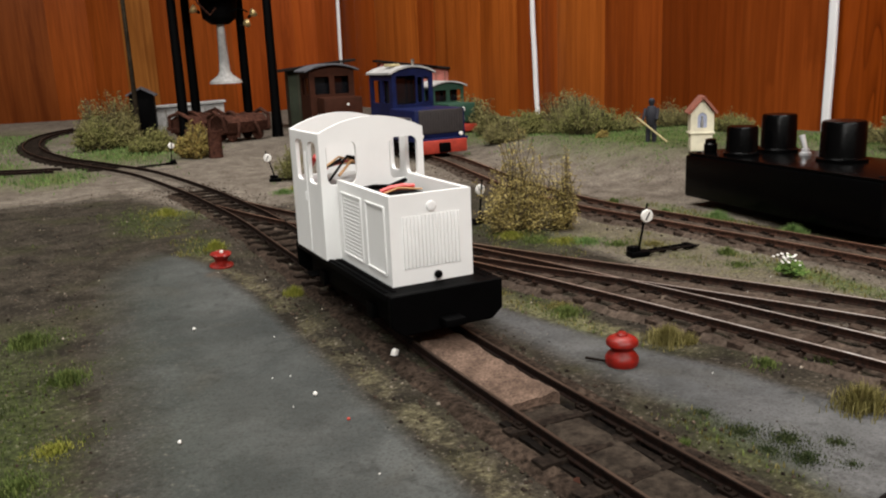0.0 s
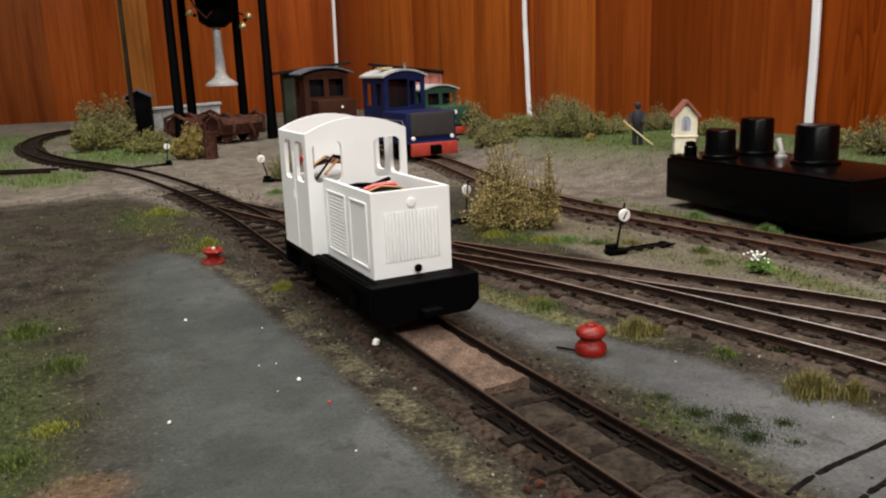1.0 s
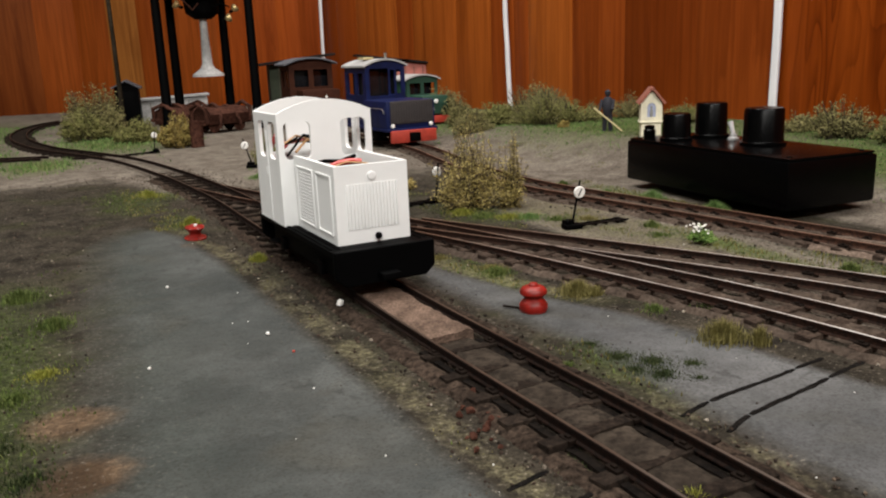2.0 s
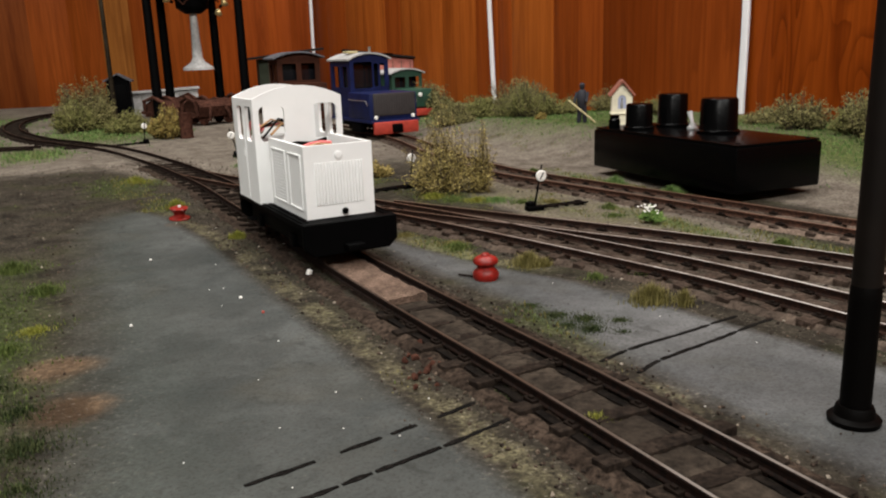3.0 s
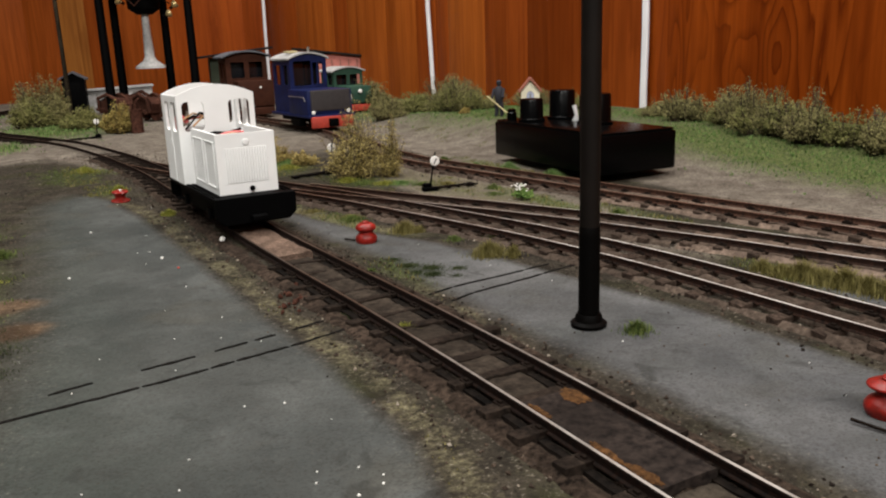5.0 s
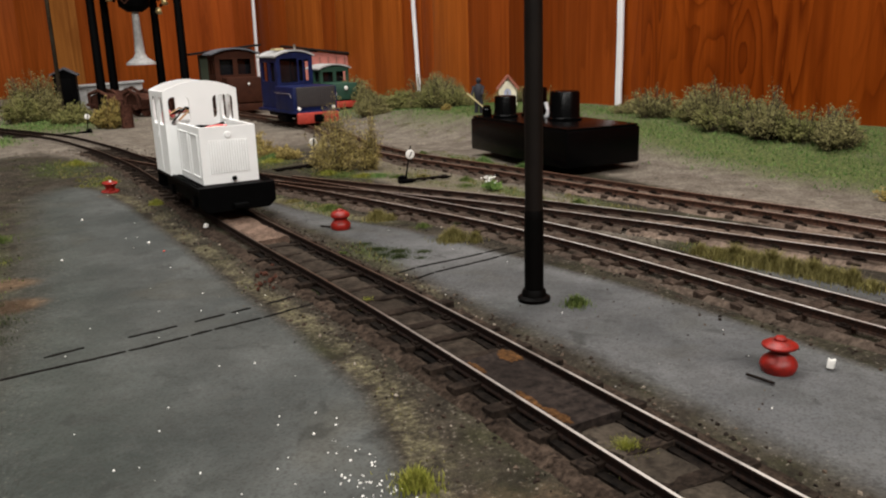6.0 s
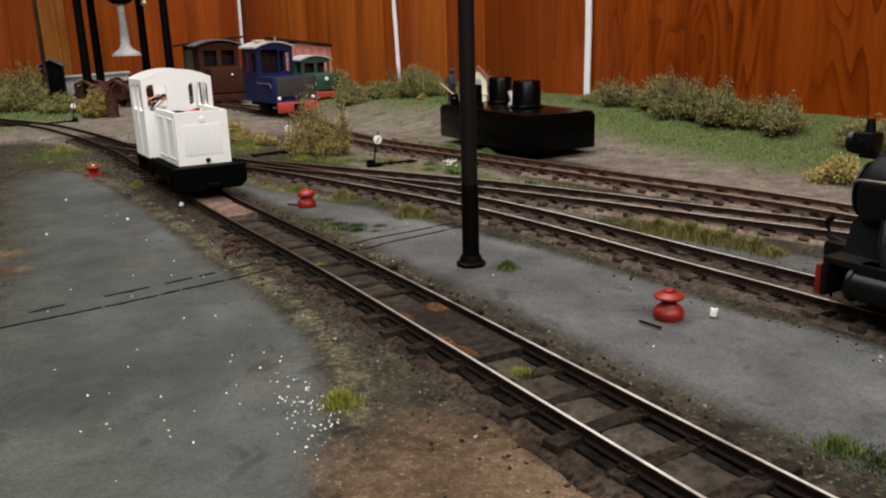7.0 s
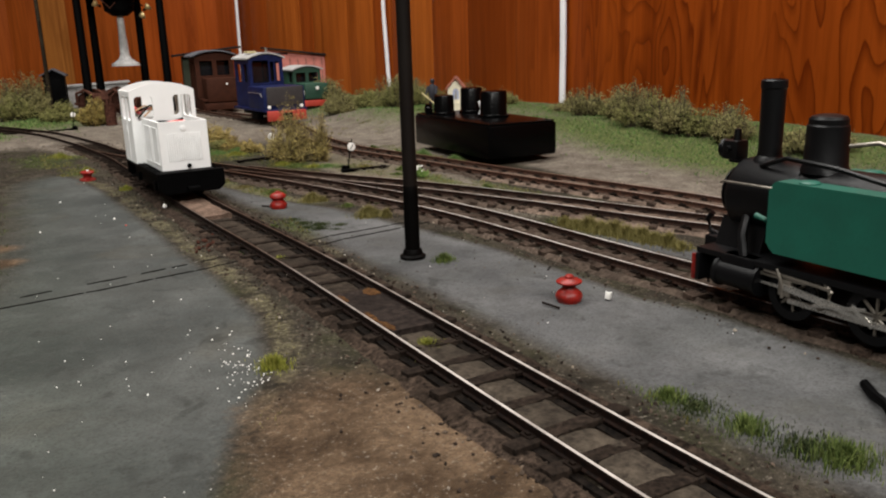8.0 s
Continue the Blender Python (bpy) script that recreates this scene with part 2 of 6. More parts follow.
POST = paint("sooty_iron", (0.0014, 0.0011, 0.0009), 0.55, 0.3, 120, spec=0.05)
CHROME = paint("chrome_plate", (0.85, 0.85, 0.86), 0.18, 0.1, 300, metal=0.45)
POST_WOOD = paint("brown_black_pole", (0.0075, 0.0050, 0.0036), 0.6, 0.5, 60, spec=0.12)
STEEL = paint("bright_steel", (0.62, 0.60, 0.56), 0.28, 0.3, 300, metal=0.9)
GREASY = paint("oily_steel", (0.30, 0.27, 0.23), 0.4, 0.4, 300, metal=0.8)
RED = paint("red_paint", (0.235, 0.010, 0.006), 0.38, 0.6, 420, worn_or_glint=(0.10, 0.008, 0.005), spec=0.3)
BEAM_RED = paint("faded_red", (0.40, 0.036, 0.018), 0.6, 0.3, 200)
BLUE = paint("blue_paint", (0.0055, 0.0110, 0.060), 0.5, 0.5, 120, spec=0.2)
GREEN = paint("green_paint", (0.004, 0.082, 0.054), 0.5, 0.2, 90)
DARK_GREEN = paint("dark_green_paint", (0.012, 0.055, 0.032), 0.6, 0.3, 90)
GRILLE = paint("grille_grey_brown", (0.030, 0.024, 0.024), 0.7, 0.3, 200)
BROWN = paint("brown_paint", (0.040, 0.0125, 0.0062), 0.7, 0.35, 150, spec=0.1)
RUST = grainy("rusted_metal", (0.024, 0.010, 0.007), (0.095, 0.040, 0.027), 300)
GREY_ROOF = paint("grey_roof_felt", (0.38, 0.37, 0.36), 0.8, 0.3, 120)
SLATE_ROOF = paint("blue_grey_roof_felt", (0.11, 0.112, 0.125), 0.8, 0.45, 140, spec=0.2)
BLACK_ROOF = paint("dark_roof_felt", (0.014, 0.012, 0.011), 0.85, 0.4, 150, spec=0.1)
GLASS_DARK = paint("dark_window", (0.010, 0.010, 0.012), 0.15, 0.2, 90)
LENS = paint("white_lens", (0.80, 0.78, 0.74), 0.3, 0.1, 300)
CREAM = paint("cream_plaster", (0.78, 0.73, 0.56), 0.8, 0.15, 200)
TILE_RED = paint("faded_red_tiles", (0.30, 0.10, 0.065), 0.85, 0.4, 400)
PINK = paint("faded_pink_board", (0.46, 0.155, 0.125), 0.85, 0.3, 120)
GROOVE = grainy("grimy_groove_rail", (0.0018, 0.0016, 0.0014), (0.012, 0.010, 0.009), 900)
BRASS = paint("dull_brass", (0.62, 0.47, 0.22), 0.35, 0.3, 300, metal=0.7)
ENGINE_BLACK = paint("engine_black", (0.0022, 0.0022, 0.0026), 0.40, 0.3, 160, spec=0.20)
STONE_GREY = grainy("pale_grey_stone", (0.30, 0.30, 0.29), (0.48, 0.47, 0.46), 300)
TIMBER = grainy("weathered_timber", (0.055, 0.045, 0.032), (0.14, 0.115, 0.085), 400)
TARRED = grainy("tarred_pole_wood", (0.010, 0.0075, 0.005), (0.045, 0.034, 0.021), 260)
FIGURE = paint("dark_figure_paint", (0.014, 0.014, 0.022), 0.8, 0.3, 200)
STRAW = paint("pale_wood", (0.46, 0.38, 0.20), 0.8, 0.2, 200)
WIRE_RED = paint("red_wire", (0.42, 0.026, 0.020), 0.4, 0.1, 200)
WIRE_YELLOW = paint("tan_wire", (0.45, 0.24, 0.09), 0.4, 0.2, 200)
MOTOR = paint("motor_can", (0.45, 0.44, 0.43), 0.35, 0.2, 200, metal=0.7)
PEBBLE = Nodes("pebbles", 0.9, spec=0.06)
PEBBLE.colour(PEBBLE.ramp(PEBBLE.island(), (0.0, (0.014, 0.011, 0.009)), (0.65, (0.040, 0.028, 0.021)), (0.95, (0.105, 0.078, 0.058)), (1.0, (0.30, 0.26, 0.21))))
PEBBLE = PEBBLE.mat
CHIP = paint("white_chips", (0.72, 0.70, 0.66), 0.8, 0.2, 500)
LEAF_OLIVE = leafy("olive_foliage", (0.040, 0.044, 0.012), (0.105, 0.105, 0.032), (0.21, 0.19, 0.075))
LEAF_DRY = leafy("dry_foliage", (0.070, 0.050, 0.012), (0.19, 0.140, 0.040), (0.38, 0.30, 0.12))
LEAF_GREY = leafy("grey_green_foliage", (0.036, 0.034, 0.012), (0.105, 0.096, 0.035), (0.235, 0.205, 0.092))
LEAF_RUST = leafy("autumn_foliage", (0.060, 0.042, 0.014), (0.17, 0.115, 0.032), (0.27, 0.235, 0.075))
LEAF_BRONZE = leafy("bronze_foliage", (0.058, 0.044, 0.012), (0.165, 0.124, 0.036), (0.42, 0.345, 0.140))
LEAF_GREEN = leafy("green_foliage", (0.030, 0.065, 0.014), (0.075, 0.135, 0.030), (0.16, 0.22, 0.06))
BLADE_GREEN = leafy("green_grass", (0.026, 0.040, 0.010), (0.064, 0.090, 0.022), (0.140, 0.162, 0.050))
BLADE_BANK = leafy("bank_grass", (0.040, 0.078, 0.020), (0.088, 0.150, 0.042), (0.165, 0.215, 0.078))
SHED_GREEN = paint("dull_green_board", (0.022, 0.030, 0.014), 0.85, 0.35, 120)
BLADE_DRY = leafy("yellowed_grass", (0.055, 0.046, 0.012), (0.125, 0.108, 0.032), (0.24, 0.205, 0.085))
BLADE_LIME = leafy("lime_grass", (0.065, 0.075, 0.010), (0.15, 0.155, 0.022), (0.27, 0.26, 0.06))
MOSS = leafy("dark_moss", (0.010, 0.016, 0.006), (0.026, 0.037, 0.013), (0.068, 0.074, 0.030))
TWIG = paint("twig_bark", (0.065, 0.045, 0.026), 0.9, 0.4, 300)
PLASTER = paint("room_plaster", (0.13, 0.12, 0.107), 0.9, 0.12, 3)

# ---- mesh helpers ----


def finish(bm, mat, name, sharp=0.6):
    bmesh.ops.recalc_face_normals(bm, faces=bm.faces)
    for f in bm.faces:
        f.smooth = True
    for e in bm.edges:
        if len(e.link_faces) == 2 and e.calc_face_angle(0) > sharp:
            e.smooth = False
    me = bpy.data.meshes.new(name)
    bm.to_mesh(me)
    bm.free()
    me.materials.append(mat)
    return me


def part(name, bm, mat, parent, label=""):
    ob = new(name, finish(bm, mat, name))
    ob.parent = parent
    return tagged(ob, label)


def thing(name, m, label, category, group="", kind=""):
    ob = new(name)
    ob.empty_display_size = 0.01
    ob.matrix_world = m
    return tagged(ob, label, category, group, kind)


def solid(name, bm, mat, label, category, group="", kind="", m=None):
    ob = new(name, finish(bm, mat, name))
    if m is not None:
        ob.matrix_world = m
    return tagged(ob, label, category, group, kind)


def box(c, s, bevel=0.0, turn=None, bm=None):
    bm = bm or bmesh.new()
    m = Matrix.Translation(c) @ (turn or Matrix.Identity(4)) @ Matrix.Diagonal((*s, 1))
    made = bmesh.ops.create_cube(bm, size=1.0, matrix=m)["verts"]
    if bevel:
        edges = {e for v in made for e in v.link_edges}
        bmesh.ops.bevel(bm, geom=list(edges), offset=bevel, segments=2, affect="EDGES", profile=0.6)
    return bm


def rod(a, b, r1, r2=None, seg=14, bm=None):
    bm = bm or bmesh.new()
    a, b = Vector(a), Vector(b)
    d = b - a
    m = Matrix.Translation((a + b) / 2) @ d.to_track_quat("Z", "Y").to_matrix().to_4x4()
    bmesh.ops.create_cone(bm, cap_ends=True, segments=seg, radius1=r1, radius2=r1 if r2 is None else r2, depth=d.length, matrix=m)
    return bm


def lathe(profile, seg=20, m=None, bm=None):
    """Turned body about z from (radius, height) pairs."""
    bm = bm or bmesh.new()
    m = m or Matrix.Identity(4)
    rings = [[bm.verts.new(m @ Vector((r * math.cos(k * math.tau / seg), r * math.sin(k * math.tau / seg), z))) for k in range(seg)] for r, z in profile]
    for a, b in zip(rings, rings[1:]):
        for k in range(seg):
            bm.faces.new((a[k], a[(k + 1) % seg], b[(k + 1) % seg], b[k]))
    bm.faces.new(rings[0][::-1])
    bm.faces.new(rings[-1])
    return bm


def prism(outline, a, b, axis="y", bm=None):
    """Closed outline (u, v) pulled from a to b along an axis: x gives (a, u, v), y gives (u, a, v), z gives (u, v, a)."""
    bm = bm or bmesh.new()

    def at(u, v, w):
        return {"x": (w, u, v), "y": (u, w, v), "z": (u, v, w)}[axis]

    one, two = [bm.verts.new(at(u, v, a)) for u, v in outline], [bm.verts.new(at(u, v, b)) for u, v in outline]
    bm.faces.new(one)
    bm.faces.new(two[::-1])
    for k in range(len(outline)):
        j = (k + 1) % len(outline)
        bm.faces.new((one[k], two[k], two[j], one[j]))
    return bm


def rounded(u0, v0, u1, v1, r, n=4):
    pts = []
    for cu, cv, a in ((u1 - r, v1 - r, 0), (u0 + r, v1 - r, 90), (u0 + r, v0 + r, 180), (u1 - r, v0 + r, 270)):
        pts += [(cu + r * math.cos(radians(a + 90 * k / n)), cv + r * math.sin(radians(a + 90 * k / n))) for k in range(n + 1)]
    return pts


def pierced(outline, holes, a, b, axis, bm=None):
    """A wall of thickness a..b with rounded holes through it."""
    bm = bm or bmesh.new()

    def at(u, v, w):
        return {"x": (w, u, v), "y": (u, w, v), "z": (u, v, w)}[axis]

    layers = []
    for w in (a, b):
        edges, rims = [], []
        for loop in (outline, *holes):
            vs = [bm.verts.new(at(u, v, w)) for u, v in loop]
            edges += [bm.edges.new((vs[k], vs[(k + 1) % len(vs)])) for k in range(len(vs))]
            rims.append(vs)
        bmesh.ops.triangle_fill(bm, edges=edges, use_beauty=True, use_dissolve=False)
        layers.append(rims)
    for one, two in zip(*layers):
        for k in range(len(one)):
            j = (k + 1) % len(one)
            bm.faces.new((one[k], one[j], two[j], two[k]))
    return bm


def spline(points, step):
    """Smooth curve through plan points, sampled at even steps; gives (x, y, direction)."""
    pts = [Vector((*p, 0)) for p in points]
    pts = [2 * pts[0] - pts[1]] + pts + [2 * pts[-1] - pts[-2]]
    fine = []
    for p0, p1, p2, p3 in zip(pts, pts[1:], pts[2:], pts[3:]):
        for k in range(24):
            t = k / 24
            fine.append(0.5 * ((2 * p1) + (p2 - p0) * t + (2 * p0 - 5 * p1 + 4 * p2 - p3) * t * t + (3 * p1 - p0 - 3 * p2 + p3) * t ** 3))
    fine.append(pts[-2])
    out, left = [], 0.0
    for a, b in zip(fine, fine[1:]):
        d = (b - a).length
        while left <= d and d > 0:
            p = a.lerp(b, left / d)
            out.append((p.x, p.y, (b - a).normalized()))
            left += step
        left -= d
    return out


def ribbon(path, section, bm=None):
    """Sweep a closed section (across, up) along points (Vector, side Vector)."""
    bm = bm or bmesh.new()
    rings = [[bm.verts.new(p + s * u + Vector((0, 0, v))) for u, v in section] for p, s in path]
    for a, b in zip(rings, rings[1:]):
        for k in range(len(section)):
            j = (k + 1) % len(section)
            bm.faces.new((a[k], a[j], b[j], b[k]))
    bm.faces.new(rings[0][::-1])
    bm.faces.new(rings[-1])
    return bm


def tube(points, r, seg=7, bm=None):
    bm = bm or bmesh.new()
    pts = [Vector(p) for p in points]
    rings = []
    for k, p in enumerate(pts):
        d = (pts[min(k + 1, len(pts) - 1)] - pts[max(k - 1, 0)]).normalized()
        q = d.to_track_quat("Z", "Y").to_matrix()
        rings.append([bm.verts.new(p + q @ Vector((r * math.cos(j * math.tau / seg), r * math.sin(j * math.tau / seg), 0))) for j in range(seg)])
    for a, b in zip(rings, rings[1:]):
        for k in range(seg):
            bm.faces.new((a[k], a[(k + 1) % seg], b[(k + 1) % seg], b[k]))
    bm.faces.new(rings[0][::-1])
    bm.faces.new(rings[-1])
    return bm


def smoothstep(a, b, v):
    t = min(1.0, max(0.0, (v - a) / (b - a)))
    return t * t * (3 - 2 * t)


def rise(x, y):
    """Height of the scenery: flat yard, a low bank towards the backdrop on the right."""
    bank = smoothstep(0.39, 0.57, 0.857 * x + 0.516 * y) * smoothstep(0.30, 0.38, x) * (1 - 0.6 * smoothstep(0.55, 0.75, y))
    return 0.016 * bank


def uneven(x, y):
    return 0.0007 * noise.noise((x * 40, y * 40, 0.3)) + 0.0003 * noise.noise((x * 170, y * 170, 1.3))


def ground_z(x, y):
    return rise(x, y) + uneven(x, y) * (1 - 0.7 * cement_at(x, y)) - 0.0004

# ---- the scenery board ----


def line(y, ys, xs):
    return float(np.interp(y, ys, xs))


def left_yard(y):
    lo = line(y, (-0.3, 0.05, 0.10, 0.14, 0.18, 0.23, 0.28, 0.37, 0.42), (-0.03, -0.012, -0.003, 0.003, 0.004, 0.007, 0.006, 0.010, 0.024))
    hi = line(y, (-0.3, -0.086, -0.05, -0.03, 0.015, 0.06, 0.11, 0.19, 0.31, 0.37, 0.42), (-0.06, 0.040, 0.056, 0.067, 0.076, 0.075, 0.071, 0.066, 0.057, 0.047, 0.03))
    return lo, hi


def right_yard(y):
    lo = line(y, (-0.3, -0.09, -0.03, 0.03, 0.09, 0.15, 0.20, 0.265, 0.31), (0.155, 0.141, 0.137, 0.134, 0.131, 0.132, 0.123, 0.118, 0.119))
    hi = line(y, (-0.3, -0.1, -0.06, -0.036, 0.005, 0.043, 0.069, 0.1, 0.135, 0.165, 0.2, 0.235, 0.286, 0.31), (0.205, 0.198, 0.196, 0.188, 0.187, 0.183, 0.179, 0.172, 0.165, 0.157, 0.143, 0.131, 0.122, 0.119))
    return lo, hi


def band(v, lo, hi, soft):
    return min(1.0, max(0.0, 0.5 + min(v - lo, hi - v) / soft))


def cement_at(x, y):
    lo, hi = left_yard(y)
    a = min(band(x, lo + 0.004, 9, 0.045), band(x, -9, hi, 0.011)) * smoothstep(0.45, 0.36, y)
    b = min(band(x, right_yard(y)[0], 9, 0.018), band(x, -9, right_yard(y)[1], 0.010)) * smoothstep(0.32, 0.28, y)
    c = 0.8 * math.exp(-(((x - 0.240 - 0.15 * (0.01 - y)) / 0.011) ** 4 + ((y - 0.005) / 0.045) ** 4))
    return max(a, b, c)


TURF = [  # middle x, middle y, half width, half length, strength
    (-0.026, 0.20, 0.023, 0.095, 0.95), (-0.014, 0.290, 0.012, 0.018, 0.75), (-0.006, 0.250, 0.008, 0.010, 0.6), (-0.010, 0.205, 0.010, 0.012, 0.6), (-0.045, 0.07, 0.032, 0.10, 0.8), (0.035, 0.49, 0.022, 0.05, 0.7),
    (0.052, 0.405, 0.012, 0.03, 0.6), (-0.085, 0.80, 0.040, 0.14, 0.9), (0.045, 0.93, 0.060, 0.13, 0.95), (0.16, 0.47, 0.030, 0.075, 0.95),
    (0.195, 0.345, 0.026, 0.045, 0.55), (0.225, 0.275, 0.016, 0.05, 0.35), (0.245, 0.215, 0.009, 0.05, 0.75), (0.262, 0.15, 0.008, 0.05, 0.6),
    (0.43, 0.22, 0.045, 0.22, 1.0), (0.47, -0.1, 0.06, 0.25, 0.9), (0.42, 0.55, 0.075, 0.13, 0.9), (0.40, 0.73, 0.07, 0.10, 0.85),
    (0.287, 0.315, 0.009, 0.07, 0.7), (0.142, 0.235, 0.011, 0.045, 0.55), (0.130, 0.29, 0.010, 0.02, 0.6), (0.134, 0.136, 0.012, 0.024, 0.85), (0.052, 0.50, 0.016, 0.022, 0.7), (-0.025, 0.74, 0.035, 0.06, 0.9),
    (0.238, 0.04, 0.010, 0.035, 0.8), (-0.13, 1.2, 0.10, 0.25, 0.7), (0.15, -0.10, 0.012, 0.03, 0.5), (0.45, 0.95, 0.09, 0.12, 0.8), (0.495, 0.25, 0.060, 0.33, 1.0), (0.495, 0.62, 0.055, 0.20, 0.9),
]


def turf_at(x, y):
    best = 0.0
    for cx, cy, rx, ry, s in TURF:
        d = ((x - cx) / rx) ** 2 + ((y - cy) / ry) ** 2
        if d < 4:
            best = max(best, s * math.exp(-0.8 * d))
    return best


def sand_at(x, y):
    a = band(x, left_yard(y)[1] + 0.000, left_yard(y)[1] + 0.013, 0.010) * smoothstep(-0.09, -0.03, y) * smoothstep(0.45, 0.38, y) * 0.47
    b = band(x, right_yard(y)[1] + 0.001, right_yard(y)[1] + 0.013, 0.012) * smoothstep(0.16, 0.2, y) * smoothstep(0.34, 0.28, y) * 0.8
    c = 0.52 * math.exp(-(((x - 0.228) / 0.030) ** 4 + ((y - 0.29) / 0.14) ** 4))
    d = band(x, 0.120, 0.132, 0.012) * smoothstep(0.0, 0.08, y) * smoothstep(0.18, 0.12, y) * 0.42
    return max(a, b, c, d)


def far_at(x, y):
    return max(smoothstep(0.38 + 0.14 * smoothstep(0.07, 0.02, x), 0.62 + 0.06 * smoothstep(0.07, 0.02, x), y), smoothstep(0.305, 0.335, x + 0.1 * max(0, 0.1 - y)), smoothstep(0.262, 0.290, x) * smoothstep(0.26, 0.34, y), 0.90 * math.exp(-(((x - 0.232) / 0.034) ** 4 + ((y - 0.25) / 0.17) ** 4)))


def brown_at(x, y):
    return 1.0 * math.exp(-(((x - 0.078) / 0.036) ** 2 + ((y + 0.090) / 0.056) ** 2)) + 0.42 * math.exp(-(((x - 0.051) / 0.013) ** 2 + ((y - 0.345) / 0.020) ** 2)) + 0.75 * math.exp(-(((x - 0.000) / 0.015) ** 2 + ((y - 0.168) / 0.011) ** 2)) + 0.75 * math.exp(-(((x - 0.003) / 0.014) ** 2 + ((y - 0.138) / 0.013) ** 2))


def scenery():
    xs = np.concatenate([np.arange(-0.80, -0.06, 0.02), np.arange(-0.06, 0.345, 0.003), np.arange(0.345, 0.53, 0.008), [0.545]])
    ys = np.concatenate([np.arange(-0.80, -0.20, 0.02), np.arange(-0.20, 0.50, 0.003), np.arange(0.50, 1.78, 0.012)])
    nx, ny = len(xs), len(ys)
    verts = [(x, y, ground_z(x, y)) for y in ys for x in xs]
    faces = [(j * nx + i, j * nx + i + 1, (j + 1) * nx + i + 1, (j + 1) * nx + i) for j in range(ny - 1) for i in range(nx - 1)]
    me = bpy.data.meshes.new("ground")
    me.from_pydata(verts, [], faces)
    me.shade_smooth()
    for name, fn in (("cement", cement_at), ("turf", turf_at), ("sand", sand_at), ("far", far_at), ("brown", brown_at), ("pale", lambda x, y: max(smoothstep(0.095, 0.115, x), 0.40 * smoothstep(0.005, 0.055, x)))):
        layer = me.attributes.new(name, "FLOAT", "POINT")
        layer.data.foreach_set("value", [fn(x, y) for y in ys for x in xs])
    me.materials.append(GROUND)
    return tagged(new("ground", me), "model railway scenery of earth, grey cement and patchy turf", "ground", kind="structure")


scenery()

# ---- backdrop boards and the room ----
CORNERS = [(0.545, -0.80), (0.527, 0.461), (0.517, 0.872), (0.445, 1.450), (0.03, 1.67), (-0.80, 1.74)]


def backdrop(k, a, b, boards):
    """One length of the backdrop, made of upright veneered boards (width, wood)."""
    a, b = Vector((*a, 0)), Vector((*b, 0))
    d = (b - a).normalized()
    length = (b - a).length
    wall = thing(f"wall_{k}", Matrix.Translation(a) @ Matrix.Rotation(math.atan2(d.y, d.x), 4, "Z"), "varnished red-brown wood veneer backdrop behind the layout", "wall", kind="structure")
    part("backing", box((length / 2, -0.012, 0.31), (length, 0.012, 0.74)), TIMBER, wall)
    u = 0.0
    for j, (w, wood) in enumerate(boards):
        w = length - u if j == len(boards) - 1 else w
        part("plank", box((u + w / 2, -0.003, 0.31), (w - 0.0001, 0.006, 0.74), 0.0002), wood, wall)
        u += w
    return wall


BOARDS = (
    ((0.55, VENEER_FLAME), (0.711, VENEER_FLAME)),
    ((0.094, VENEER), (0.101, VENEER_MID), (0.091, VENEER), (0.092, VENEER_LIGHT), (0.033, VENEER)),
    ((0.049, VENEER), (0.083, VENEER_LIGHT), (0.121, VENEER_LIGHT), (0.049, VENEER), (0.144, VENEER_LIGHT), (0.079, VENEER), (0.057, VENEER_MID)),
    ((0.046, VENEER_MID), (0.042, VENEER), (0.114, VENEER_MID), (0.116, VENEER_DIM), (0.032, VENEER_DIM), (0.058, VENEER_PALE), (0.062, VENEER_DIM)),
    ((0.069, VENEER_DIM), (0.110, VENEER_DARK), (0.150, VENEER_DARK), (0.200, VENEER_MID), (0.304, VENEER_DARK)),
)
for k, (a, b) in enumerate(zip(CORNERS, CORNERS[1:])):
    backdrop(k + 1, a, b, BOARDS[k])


def cover_strip(x, y, shape, width):
    """White strip over a joint, with a slight wave."""
    side = Vector((-0.25, 0.97, 0)).normalized()
    out = Vector((-0.97, -0.25, 0)).normalized() * 0.006
    path = []
    for j in range(25):
        z = rise(x - 0.02, y) + 0.001 + 0.42 * j / 24
        u = sum(c * f(z) for c, f in zip(shape, (lambda q: q, lambda q: math.sin(q * 22), lambda q: math.sin(q * 47 + 1))))
        path.append(Vector((x, y, z)) + out + side * u)
    bm = bmesh.new()
    rings = [[bm.verts.new(p + side * s * width / 2 + out * t) for s, t in ((-1, -0.3), (-1, 0.1), (-0.6, 0.25), (0.6, 0.25), (1, 0.1), (1, -0.3))] for p in path]
    for p, q in zip(rings, rings[1:]):
        for j in range(6):
            bm.faces.new((p[j], p[(j + 1) % 6], q[(j + 1) % 6], q[j]))
    bm.faces.new(rings[0][::-1])
    bm.faces.new(rings[-1])
    return solid("cover_strip", bm, STRIP, "white plastic strip over a joint of the wooden backdrop", "strip", "backdrop strips")


cover_strip(0.527, 0.461, (0.0, 0.0010, 0.0006), 0.0064)
cover_strip(0.517, 0.872, (0.06, 0.0030, 0.0010), 0.0060)
cover_strip(0.445, 1.450, (0.0, 0.0012, 0.0), 0.0075)

